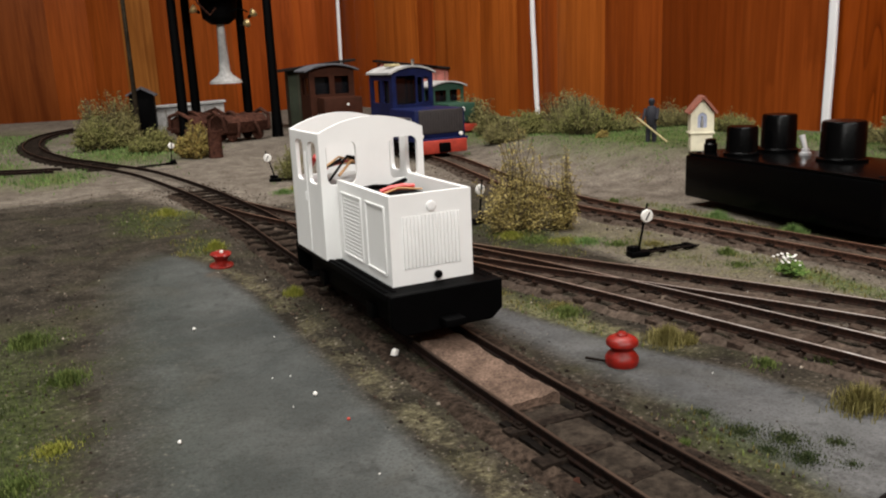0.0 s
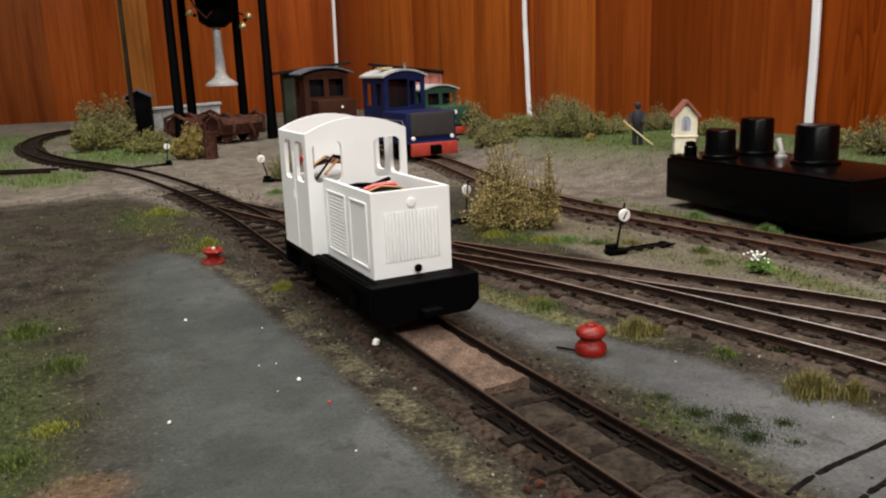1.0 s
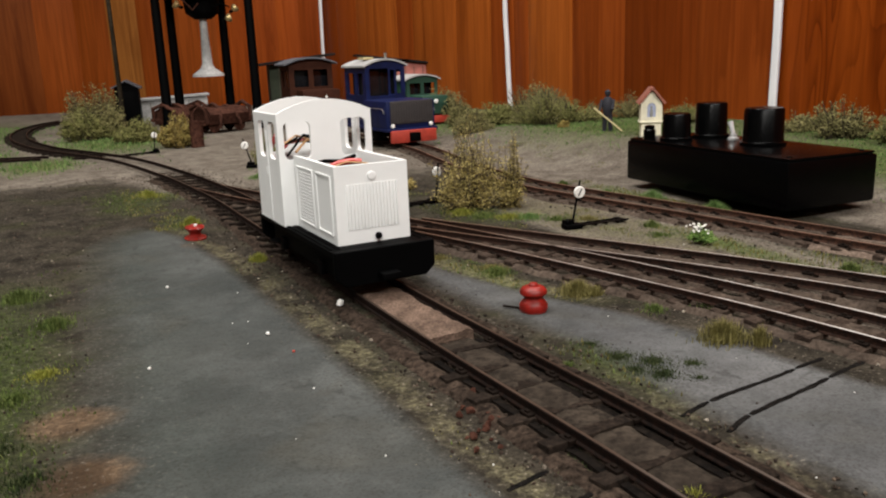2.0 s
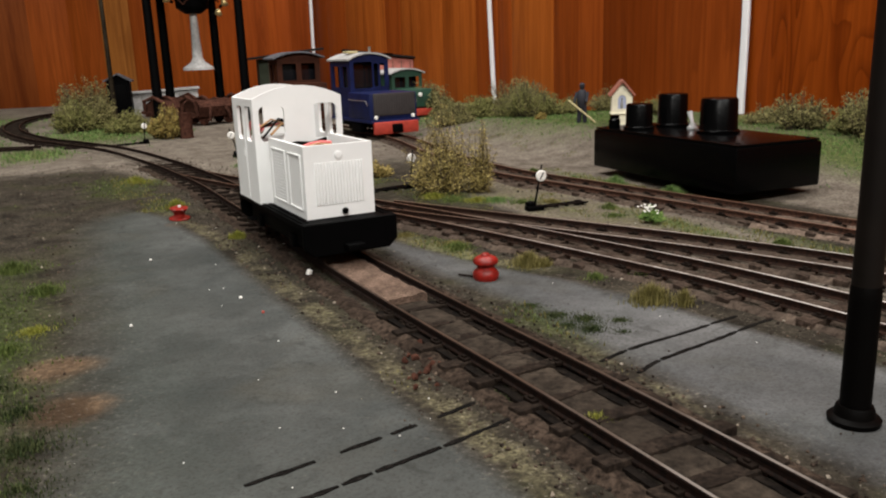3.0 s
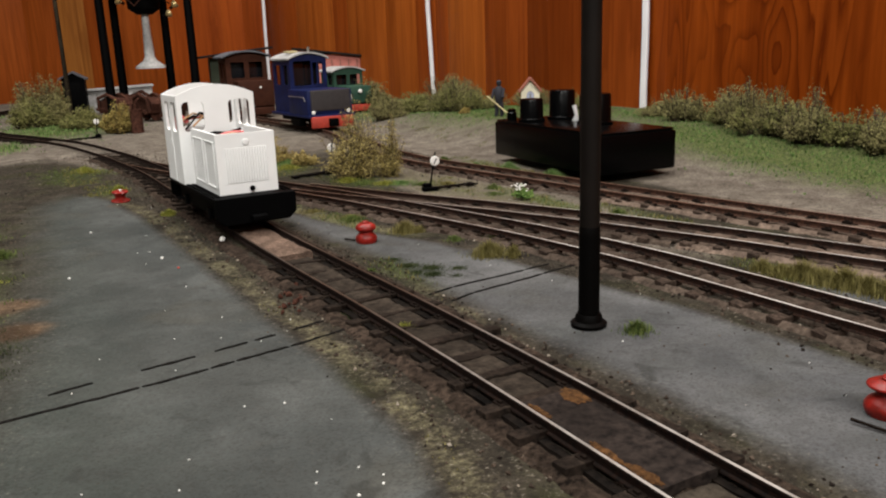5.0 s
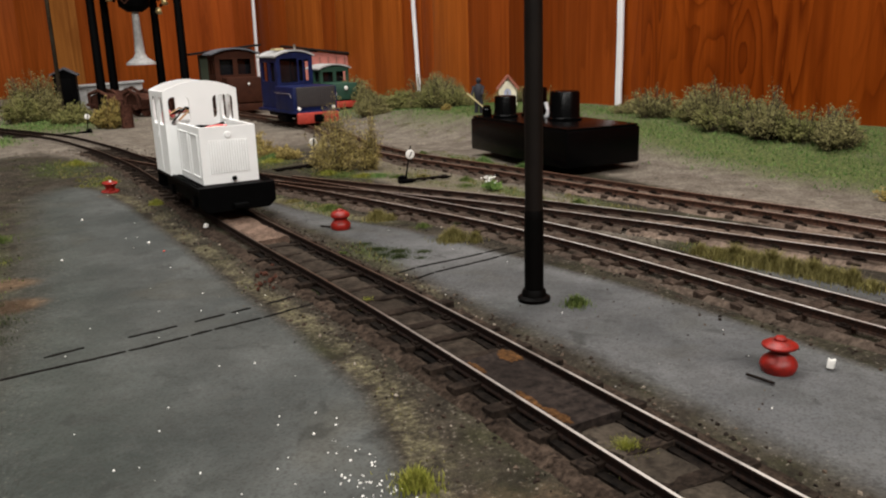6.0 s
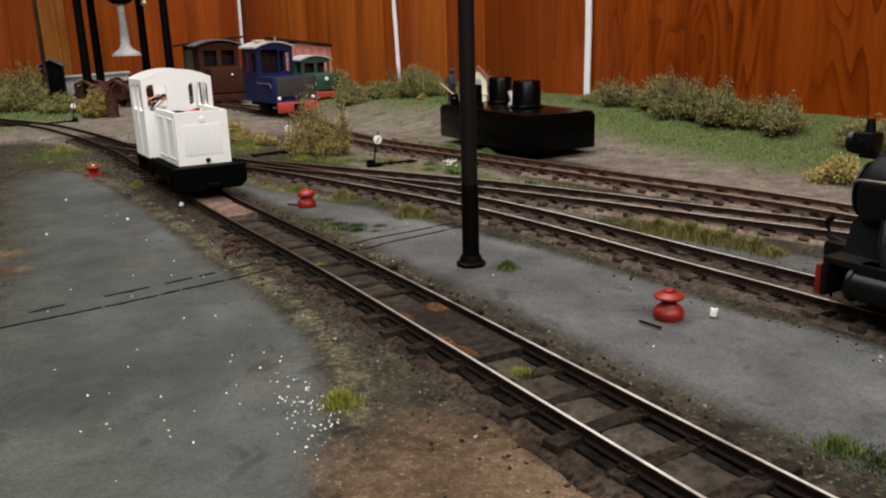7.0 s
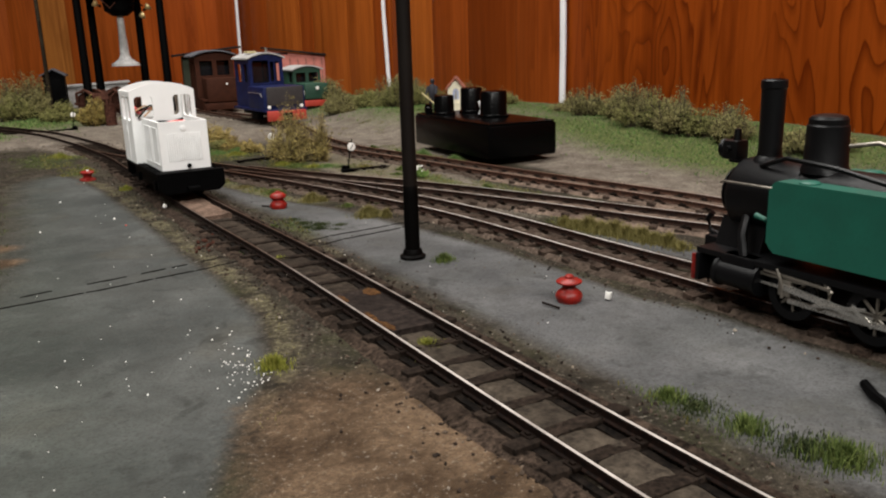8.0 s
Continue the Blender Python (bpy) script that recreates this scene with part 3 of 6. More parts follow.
for name, c, s in (
    ("wall_behind", (-0.1, -1.55, 0.25), (3.6, 0.1, 2.3)), ("wall_left", (-1.75, 0.2, 0.25), (0.1, 3.8, 2.3)), ("wall_right", (1.55, 0.2, 0.25), (0.1, 3.8, 2.3)),
    ("wall_far", (-0.1, 2.05, 0.25), (3.6, 0.1, 2.3)), ("floor", (-0.1, 0.2, -0.95), (3.8, 4.0, 0.1)), ("ceiling", (-0.1, 0.2, 1.45), (3.8, 4.0, 0.1)),
):
    solid(name, box(c, s), PLASTER, "plain plastered surface of the hobby room", name.split("_")[0], kind="structure")

# ---- tracks ----
GAUGE = 0.0165
HEAD = [(-0.0008, 0.0), (0.0008, 0.0), (0.0007, 0.0003), (0.0003, 0.0006), (0.0003, 0.0017), (0.0005, 0.0019), (0.0005, 0.00245), (0.00036, 0.0026), (-0.00036, 0.0026), (-0.0005, 0.00245), (-0.0005, 0.0019), (-0.0003, 0.0017), (-0.0003, 0.0006), (-0.0007, 0.0003)]
RAIL_BASE = 0.0014


def near_z(x, y):
    return rise(x, y)


def sleeper_mesh():
    bm = box((0, 0, 0), (0.0305, 0.0046, 0.0030), 0.0004)
    for v in bm.verts:
        v.co.y += 0.0003 * math.sin(v.co.x * 420)
        v.co.z += 0.0002 * math.sin(v.co.x * 610 + v.co.y * 900)
    me = finish(bm, SLEEPER, "sleeper")
    return me


SLEEPER_MESH = sleeper_mesh()
OLD_SLEEPER_MESH = SLEEPER_MESH.copy()
OLD_SLEEPER_MESH.materials[0] = SLEEPER_BROWN


def chair_mesh():
    bm = box((0, 0, 0), (0.0046, 0.0036, 0.0009), 0.0002)
    for s in (-1, 1):
        box((s * 0.0014, 0, 0.0005), (0.0009, 0.0014, 0.0010), 0.0002, bm=bm)
    return finish(bm, CHAIR, "chair")


CHAIR_MESH = chair_mesh()


def railway(points, label, rail_mat, group="tracks of the yard", pitch=0.0145, skip=(), rails=(-1, 1), until=None, chairs=True, wood=SLEEPER_MESH, sink=0.0):
    track = thing("railway_track", Matrix.Identity(4), label, "track", group)
    run = spline(points, 0.004)
    for s in rails:
        path = []
        for x, y, d in run:
            side = Vector((d.y, -d.x, 0))
            p = Vector((x, y, near_z(x, y) + RAIL_BASE)) + side * s * (GAUGE / 2 + 0.0005)
            if until and not until(p.x, p.y, s):
                continue
            path.append((p, side))
        part("rail", ribbon(path, HEAD), rail_mat, track)
    rng = random.Random(len(points) * 7 + int(points[0][0] * 1000))
    for x, y, d in spline(points, pitch):
        if any(a < y < b for a, b in skip):
            continue
        lean = math.atan2(d.y, d.x) - math.pi / 2 + rng.uniform(-0.06, 0.06)
        shift = rng.uniform(-0.0012, 0.0012)
        m = Matrix.Translation((x + shift, y + rng.uniform(-0.001, 0.001), near_z(x, y) - sink + 0.00015 + rng.uniform(-0.0004, 0.0003))) @ Matrix.Rotation(lean, 4, "Z") @ Matrix.Diagonal((rng.uniform(0.92, 1.08), rng.uniform(0.85, 1.1), 1, 1))
        ob = new("sleeper", wood)
        ob.parent, ob.matrix_local = track, m
        if chairs and y < 0.45:
            for s in (-1, 1):
                c = new("rail_chair", CHAIR_MESH)
                side = Vector((d.y, -d.x, 0)) * s * (GAUGE / 2 + 0.0005)
                c.parent, c.matrix_local = track, Matrix.Translation((x + side.x, y + side.y, near_z(x, y) + 0.0017)) @ Matrix.Rotation(math.atan2(d.y, d.x) - math.pi / 2, 4, "Z")
    return track


MAIN = [(0.123, -0.36), (0.1195, -0.22), (0.1150, -0.14), (0.1127, -0.09), (0.111, -0.045), (0.1083, 0.03), (0.1050, 0.09), (0.1005, 0.15), (0.0967, 0.21), (0.0945, 0.27), (0.0925, 0.32), (0.090, 0.37), (0.0865, 0.44), (0.080, 0.50), (0.069, 0.58), (0.045, 0.70), (0.012, 0.79), (-0.023, 0.88), (-0.052, 1.02), (-0.056, 1.16), (-0.038, 1.27), (-0.005, 1.35)]
SIDING = [(0.0800, 0.50), (0.092, 0.46), (0.1110, 0.405), (0.1285, 0.355), (0.1435, 0.315), (0.158, 0.272), (0.1705, 0.23), (0.183, 0.185), (0.1945, 0.14), (0.203, 0.09), (0.2070, 0.05), (0.2100, 0.01), (0.2140, -0.03), (0.2170, -0.07), (0.222, -0.15), (0.228, -0.30)]
LOOP = [(0.1470, 0.318), (0.1595, 0.293), (0.1710, 0.270), (0.1815, 0.250), (0.1930, 0.228), (0.2075, 0.200), (0.2185, 0.177), (0.2285, 0.155), (0.2400, 0.126), (0.2510, 0.098), (0.2605, 0.070), (0.2695, 0.045), (0.2775, 0.024), (0.2870, -0.001), (0.296, -0.03), (0.304, -0.06), (0.3125, -0.13), (0.317, -0.25)]
BACK = [(0.245, 0.95), (0.255, 0.84), (0.268, 0.74), (0.2765, 0.66), (0.2740, 0.60), (0.2620, 0.52), (0.2510, 0.44), (0.2510, 0.372), (0.2615, 0.312), (0.2720, 0.255), (0.2805, 0.205), (0.2895, 0.158), (0.2985, 0.115), (0.3060, 0.080), (0.3120, 0.040), (0.3150, 0.0), (0.318, -0.06), (0.322, -0.25)]
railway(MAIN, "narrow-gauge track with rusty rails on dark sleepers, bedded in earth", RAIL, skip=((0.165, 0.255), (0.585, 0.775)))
railway(SIDING, "siding track with glint-painted rails on brown sleepers beside the cement yard", RAIL_BRIGHT, skip=((0.37, 0.6),), wood=OLD_SLEEPER_MESH)
railway(LOOP, "loop track with glint-painted rails branching from the siding", RAIL_BRIGHT, skip=((0.25, 0.4),), wood=OLD_SLEEPER_MESH, sink=0.0002)
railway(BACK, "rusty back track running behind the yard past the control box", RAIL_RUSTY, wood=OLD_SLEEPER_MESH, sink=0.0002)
SPUR = [(-0.02, 0.775), (-0.06, 0.79), (-0.12, 0.82), (-0.25, 0.90)]
railway(SPUR, "short overgrown spur at the curve", RAIL, skip=((0.0, 2.0),))


def infill(name, y0, y1, mat, label, top=0.0030, rag=1.0, slot=0.0009):
    """Filling between the rails of the main track."""
    run = [(x, y, d) for x, y, d in spline(MAIN, 0.003) if y0 <= y <= y1]
    half = GAUGE / 2 - slot
    n = 8
    verts, faces = [], []
    for x, y, d in run:
        side = Vector((d.y, -d.x, 0))
        for k in range(n + 1):
            u = -half + 2 * half * k / n
            p = Vector((x, y, 0)) + side * u
            ragged = rag * 0.0009 * noise.noise((p.x * 300, p.y * 300, 2.0)) + 0.0006 * noise.noise((p.x * 90, p.y * 90, 5.0))
            verts.append((p.x, p.y, (top if 0 < k < n else top - 0.0008) + ragged * (1 + 0.6 * noise.noise((p.x * 700, p.y * 700, 1.0)))))
    for j in range(len(run) - 1):
        for k in range(n):
            a = j * (n + 1) + k
            faces.append((a, a + 1, a + n + 2, a + n + 1))
    bm = bmesh.new()
    vs = [bm.verts.new(v) for v in verts]
    for f in faces:
        bm.faces.new([vs[i] for i in f])
    low = bmesh.ops.extrude_face_region(bm, geom=list(bm.faces))["geom"]
    for v in low:
        if isinstance(v, bmesh.types.BMVert):
            v.co.z = -0.001
    return solid(name, bm, mat, label, "infill", kind="structure")


infill("grit_infill", 0.168, 0.256, BRICKDUST, "reddish-brown grit filling between the rails", 0.0028)
infill("earth_infill", 0.016, 0.168, CAKED_DARK, "dark oily earth packed level between the rails", 0.0013, 0.55, 0.0026)
infill("earth_infill", -0.30, -0.030, CAKED, "caked grey-brown earth packed between the rails", 0.0014, 0.5, 0.0026)


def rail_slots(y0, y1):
    """Black strips that paint the shade along both sides of the rails, below the sleeper tops."""
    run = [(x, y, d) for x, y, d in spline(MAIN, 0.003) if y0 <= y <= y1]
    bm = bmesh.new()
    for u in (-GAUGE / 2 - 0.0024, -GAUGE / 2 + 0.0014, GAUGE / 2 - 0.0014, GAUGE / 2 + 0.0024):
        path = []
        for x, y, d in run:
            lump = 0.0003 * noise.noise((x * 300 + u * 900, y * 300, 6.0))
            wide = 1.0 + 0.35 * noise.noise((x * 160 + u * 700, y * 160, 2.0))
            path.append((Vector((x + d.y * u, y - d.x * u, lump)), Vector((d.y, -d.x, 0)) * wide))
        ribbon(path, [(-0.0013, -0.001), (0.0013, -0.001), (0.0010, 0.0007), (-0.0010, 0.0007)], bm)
    return solid("oily_dirt", bm, SLOT_SHADE, "black strips painting the shade in the slots along the rails of the main track", "dirt", kind="structure")


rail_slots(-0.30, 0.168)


def crossing_panel(y0, y1):
    """One oiled slab between the rails, with crumbs of orange rust at its corners."""
    c = thing("crossing_panel", Matrix.Identity(4), "dark oil-stained panel with rusty corners laid between the rails", "panel")
    run = [(x, y, d) for x, y, d in spline(MAIN, 0.0015) if y0 <= y <= y1]
    path = [(Vector((x, y, 0.0001 + 0.00012 * noise.noise((x * 200, y * 200, 3.0)))), Vector((abs(d.y), -math.copysign(1, d.y) * d.x, 0))) for x, y, d in run]
    part("slab", ribbon(path, [(-0.0073, 0.0), (0.0073, 0.0), (0.0073, 0.0022), (0.0070, 0.0025), (0.0025, 0.00262), (-0.0025, 0.00255), (-0.0070, 0.0025), (-0.0073, 0.0022)]), OILED, c)
    for u, along, wide, deep, turn in ((0.0046, 0.90, 0.0026, 0.0042, 0.3), (-0.0062, 0.84, 0.0011, 0.0040, 0.0), (-0.0061, 0.36, 0.0011, 0.0055, 0.1), (-0.0056, 0.14, 0.0015, 0.0045, -0.2)):
        x = min(run, key=lambda r: abs(r[1] - (y0 + along * (y1 - y0))))[0] + u
        y = y0 + along * (y1 - y0)
        bm = bmesh.new()
        bmesh.ops.create_icosphere(bm, subdivisions=4, radius=1.0)
        for v in bm.verts:
            k = 1 + 0.55 * noise.noise(v.co * 2.2 + Vector((u * 900, along * 9, 0)))
            v.co = Vector((v.co.x * wide * k, v.co.y * deep * k, v.co.z * 0.00042 + 0.00016 * noise.noise(v.co * 6.0)))
        bmesh.ops.transform(bm, matrix=pose(x, y, 0.00255, rz=turn), verts=bm.verts)
        part("rust_patch", bm, ORANGE_RUST, c, "crumbly orange rust")
    return c


crossing_panel(-0.030, 0.014)


def bed(track, y0, y1, half, top, label, fill=1.0, mat=BED, shoulder=0.0):
    """Uneven earth bed that half buries the sleepers."""
    run = [(x, y, d) for x, y, d in spline(track, 0.0025) if y0 <= y <= y1]
    n = 16
    verts, faces = [], []
    for x, y, d in run:
        side = Vector((d.y, -d.x, 0))
        for k in range(n + 1):
            u = -half + 2 * half * k / n
            p = Vector((x, y, 0)) + side * u
            inner = 0.0009 * smoothstep(0.0074, 0.0058, abs(u)) * fill + shoulder * smoothstep(0.0100, 0.0118, abs(u))
            lump = inner + 0.0008 * noise.noise((p.x * 150, p.y * 150, 7.0)) + 0.0007 * noise.noise((p.x * 420, p.y * 420, 3.0))
            verts.append((p.x, p.y, near_z(p.x, p.y) + (top + lump - 0.0013 * smoothstep(0.0040, 0.0012, abs(abs(u) - 0.0100))) * smoothstep(1.0, 0.65, abs(u) / half) - 0.0016 * smoothstep(0.75, 1.0, abs(u) / half)))
    for j in range(len(run) - 1):
        for k in range(n):
            a = j * (n + 1) + k
            faces.append((a, a + 1, a + n + 2, a + n + 1))
    me = bpy.data.meshes.new("earth_bed")
    me.from_pydata(verts, [], faces)
    me.shade_smooth()
    me.materials.append(mat)
    return tagged(new("earth_bed", me), label, "track bed", kind="structure")


bed(MAIN, -0.36, 0.585, 0.021, 0.0004, "dark gritty earth bed of the main track", 0.0, shoulder=0.0005)
bed(SIDING, -0.30, 0.48, 0.019, 0.0002, "brown gritty earth bed of the siding", mat=BED_MID, shoulder=0.0013)
bed(LOOP, 0.1125, 0.30, 0.018, 0.0007, "brown gritty bed of the loop", mat=BED_MID, shoulder=0.0010)
bed(LOOP, -0.25, 0.1125, 0.018, 0.0007, "pale brown gritty bed of the loop", mat=BED_PALE, shoulder=0.0009)
bed(BACK, 0.2000, 0.72, 0.018, 0.0008, "rust-stained earth bed of the back track", mat=BED_MID, shoulder=0.0009)
bed(BACK, -0.25, 0.2000, 0.018, 0.0008, "pale rust-stained earth bed of the back track", mat=BED_PALE, shoulder=0.0008)


def inlaid(points, label, gaps=(0, 0, 0, 0, 0.5), seed=3):
    """Narrow dark groove rail let into the cement, ragged and broken in places."""
    run = spline(points, 0.0008)
    r = random.Random(seed)
    bm = bmesh.new()
    k = 0
    while k < len(run) - 4:
        n = r.randint(7, 26)
        piece = run[k:k + n]
        if len(piece) > 3:
            path = []
            for j, (x, y, d) in enumerate(piece):
                worn_or_glint = 0.65 + 0.35 * min(1.0, 0.4 * j, 0.4 * (len(piece) - 1 - j))
                w = worn_or_glint * (1.0 + 0.45 * noise.noise((x * 420, y * 420, seed)))
                off = 0.00022 * noise.noise((x * 260, y * 260, seed + 4.0))
                path.append((Vector((x, y + off, ground_z(x, y))), Vector((d.y, -d.x, 0)) * w))
            ribbon(path, [(-0.00070, -0.001), (0.00070, -0.001), (0.00062, 0.00018), (-0.00062, 0.00018)], bm)
        k += n + int(4 * r.choice(gaps)) - 2
    return solid("inlaid_rail", bm, GROOVE, label, "rail", "rails let into the yard")


inlaid([(-0.012, 0.069), (0.027, 0.0735), (0.069, 0.0815), (0.093, 0.087)], "thin dark rail let into the grey cement yard")
inlaid([(0.010, 0.0815), (0.040, 0.087), (0.074, 0.094), (0.093, 0.0985)], "thin dark rail let into the grey cement yard", (1, 2, 4, 5), 8)
inlaid([(0.127, 0.0925), (0.137, 0.0965), (0.160, 0.101), (0.188, 0.1065)], "thin dark rail let into the cement by the lamp post")
inlaid([(0.124, 0.1035), (0.136, 0.1065), (0.155, 0.109), (0.178, 0.1125)], "thin dark rail let into the cement by the lamp post")

# ---- white locomotive ----


def arch(half, eave, crown, n=10):
    return [(half - 2 * half * k / n, eave + (crown - eave) * (1 - (1 - 2 * k / n) ** 2)) for k in range(n + 1)]


def white_locomotive(m):
    loco = thing("model_locomotive", m, "unpainted white resin model locomotive without roof on a black chassis", "locomotive")
    H, Z0, EAVE, CROWN = 0.0183, 0.0195, 0.0606, 0.0652
    y0, y1, t = 0.042, 0.0735, 0.0013
    chassis = part("chassis", box((0, 0.0350, 0.0185), (0.0358, 0.0835, 0.0020), 0.0003), BLACK, loco, "black footplate with chequered tread")
    for s in (-1, 1):
        bm = bmesh.new()
        for j in range(26):
            for i in range(2):
                box((s * (0.0146 + 0.0022 * i), -0.004 + j * 0.0018 + 0.0006 * i, 0.01965), (0.0015, 0.0005, 0.00035), 0, Matrix.Rotation(0.7 * s, 4, "Z"), bm)
        part("tread", bm, BLACK, chassis)
    for y in (-0.0077, 0.0777):
        outline = [(-0.0177, 0.0196), (0.0177, 0.0196), (0.0177, 0.0108), (0.0143, 0.0078), (-0.0143, 0.0078), (-0.0177, 0.0108)]
        bm = prism(outline, y - 0.0012, y + 0.0012)
        bmesh.ops.bevel(bm, geom=list(bm.edges), offset=0.0003, segments=1, affect="EDGES")
        part("buffer_beam", bm, BLACK, loco)
    for s in (-1, 1):
        part("side_frame", box((s * 0.0135, 0.035, 0.0135), (0.0022, 0.072, 0.0085), 0.0004), BLACK, loco)
        for y in (0.012, 0.056):
            bm = lathe([(0.0024, 0), (0.0060, 0.0002), (0.0062, 0.0012), (0.0070, 0.0014), (0.0070, 0.0020), (0.002, 0.0020)], 24, Matrix.Translation((s * 0.0096, y, 0.0100)) @ Matrix.Rotation(-s * math.pi / 2, 4, "Y") @ Matrix.Translation((0, 0, -0.001)))
            part("wheel", bm, CHAIR, loco)
            part("axle_box", box((s * 0.0150, y, 0.0105), (0.0022, 0.0050, 0.0048), 0.0005), BLACK, loco)
        part("foot_step", box((s * 0.0165, 0.062, 0.0105), (0.004, 0.007, 0.0006), 0.0001), BLACK, loco)
    part("coupling", box((0, -0.0110, 0.0105), (0.0065, 0.0050, 0.0022), 0.0005), BLACK, loco)
    # bonnet, open at the top
    W, B, T = 0.0130, Z0, 0.0456
    inner = W - 0.0014
    bm = prism([(-W, 0), (W, 0), (W, y0), (inner, y0), (inner, 0.0014), (-inner, 0.0014), (-inner, y0), (-W, y0)], B, T, "z")
    bonnet = part("bonnet", bm, WHITE, loco)
    for s in (-1, 1):
        x = s * (W + 0.00012)
        for a, b in ((0.0035, 0.0175), (0.0215, 0.0385)):
            frame_bm = bmesh.new()
            for y, z, ly, lz in ((a, 0.0325, 0.0007, 0.0195), (b, 0.0325, 0.0007, 0.0195), ((a + b) / 2, 0.0225, b - a, 0.0007), ((a + b) / 2, 0.0420, b - a, 0.0007)):
                box((x, y, z), (0.0006, ly, lz), 0.0001, bm=frame_bm)
            part("panel_moulding", frame_bm, WHITE, bonnet)
        for j in range(15):
            part("louvre", box((x, 0.0300, 0.0238 + j * 0.00118), (0.00016, 0.0150, 0.00055), 0.00006), WHITE, bonnet)
    for j in range(16):
        part("radiator_bar", box((-0.0088 + j * 0.00117, -0.0002, 0.0318), (0.00048, 0.0007, 0.0150), 0.0001), WHITE, bonnet)
    part("emblem", lathe([(0.0015, 0), (0.0015, 0.00035), (0.0012, 0.0005), (0.0006, 0.0005)], 18, Matrix.Translation((0, -0.0001, 0.0417)) @ Matrix.Rotation(math.pi / 2, 4, "X")), WHITE, bonnet)
    part("coupling_pin", lathe([(0.0004, 0), (0.0011, 0.0004), (0.0012, 0.0012), (0.0005, 0.0017)], 14, Matrix.Translation((0.0012, 0.0002, 0.0215)) @ Matrix.Rotation(math.pi / 2, 4, "X")), BLACK, bonnet)
    # cab
    outline = [(-H, Z0), (H, Z0)] + arch(H, EAVE, CROWN)
    windows = [rounded(-0.0160, 0.0440, -0.0058, 0.0577, 0.0022), rounded(0.0058, 0.0440, 0.0160, 0.0577, 0.0022)]
    cab = part("cab", pierced(outline, windows, y0, y0 + t, "y"), WHITE, loco)
    part("rear_wall", pierced(outline, windows, y1 - t, y1, "y"), WHITE, cab)
    for s in (-1, 1):
        side = [(y0 + t, Z0), (y1 - t, Z0), (y1 - t, EAVE - 0.0001), (y0 + t, EAVE - 0.0001)]
        holes = [rounded(0.0452, 0.0440, 0.0540, 0.0577, 0.0020), rounded(0.0590, 0.0440, 0.0672, 0.0577, 0.0020)]
        part("side_wall", pierced(side, holes, s * (H - t), s * H, "x"), WHITE, cab)
        part("door_edge", box((s * (H + 0.0001), 0.0566, 0.0370), (0.0005, 0.0006, 0.034), 0.0001), WHITE, cab)
        part("door_handle", rod((s * (H + 0.0004), 0.0576, 0.0375), (s * (H + 0.0004), 0.0576, 0.0405), 0.0003, seg=8), WHITE, cab)
    # drive parts that show through the openings
    part("motor", box((0, 0.0290, 0.0330), (0.0140, 0.0220, 0.0120), 0.0015), MOTOR, loco, "silver motor can inside the bonnet")
    part("motor_bracket", box((0.0000, 0.0320, 0.0400), (0.0200, 0.0170, 0.0030), 0.0006), BLACK, loco)
    part("wire", tube([(-0.009, 0.036, 0.0425), (-0.004, 0.033, 0.0435), (0.002, 0.034, 0.0428), (0.009, 0.037, 0.0440)], 0.0008), BLACK, loco)
    part("wire", tube([(-0.006, 0.024, 0.0420), (0.001, 0.025, 0.0436), (0.009, 0.0245, 0.0425)], 0.0003), WIRE_YELLOW, loco, "thin tan wire")
    part("wire", tube([(-0.003, 0.030, 0.0418), (0.000, 0.0295, 0.0428), (0.004, 0.0290, 0.0432), (0.008, 0.0285, 0.0428)], 0.0011), WIRE_RED, loco, "thick red wire")
    part("wire", tube([(-0.010, 0.048, 0.046), (-0.004, 0.052, 0.050), (0.002, 0.056, 0.048), (0.008, 0.060, 0.044)], 0.0005), WIRE_YELLOW, loco, "thin tan wire")
    part("wire", tube([(-0.014, 0.046, 0.045), (-0.006, 0.050, 0.052), (0.004, 0.055, 0.0495), (0.010, 0.062, 0.046)], 0.00045), BLACK, loco)
    part("wire", tube([(-0.012, 0.070, 0.030), (-0.015, 0.066, 0.046), (-0.013, 0.063, 0.051), (-0.010, 0.060, 0.047)], 0.0012), WIRE_RED, loco, "thick red wire")
    part("gearbox", box((-0.002, 0.057, 0.0400), (0.018, 0.018, 0.0100), 0.0030), MOTOR, loco, "pale grey gearbox in the cab")
    for j in range(7):
        a = 0.0016 * j
        part("wire", tube([(-0.0150 + a, 0.0480 + a, 0.0490), (-0.0090 + a, 0.0500 + a * 0.8, 0.0520 - a * 0.4), (0.0 + a, 0.0550, 0.0490 + 0.0010 * math.sin(j)), (0.0080, 0.0600 + a * 0.3, 0.0450)], 0.00038), (WIRE_YELLOW, BLACK, RUST, WIRE_RED)[j % 4], loco)
    return loco


white_locomotive(Matrix.Translation((0.0964, 0.2230, 0)) @ Matrix.Rotation(radians(3.2), 4, "Z"))

# ---- lamp posts ----


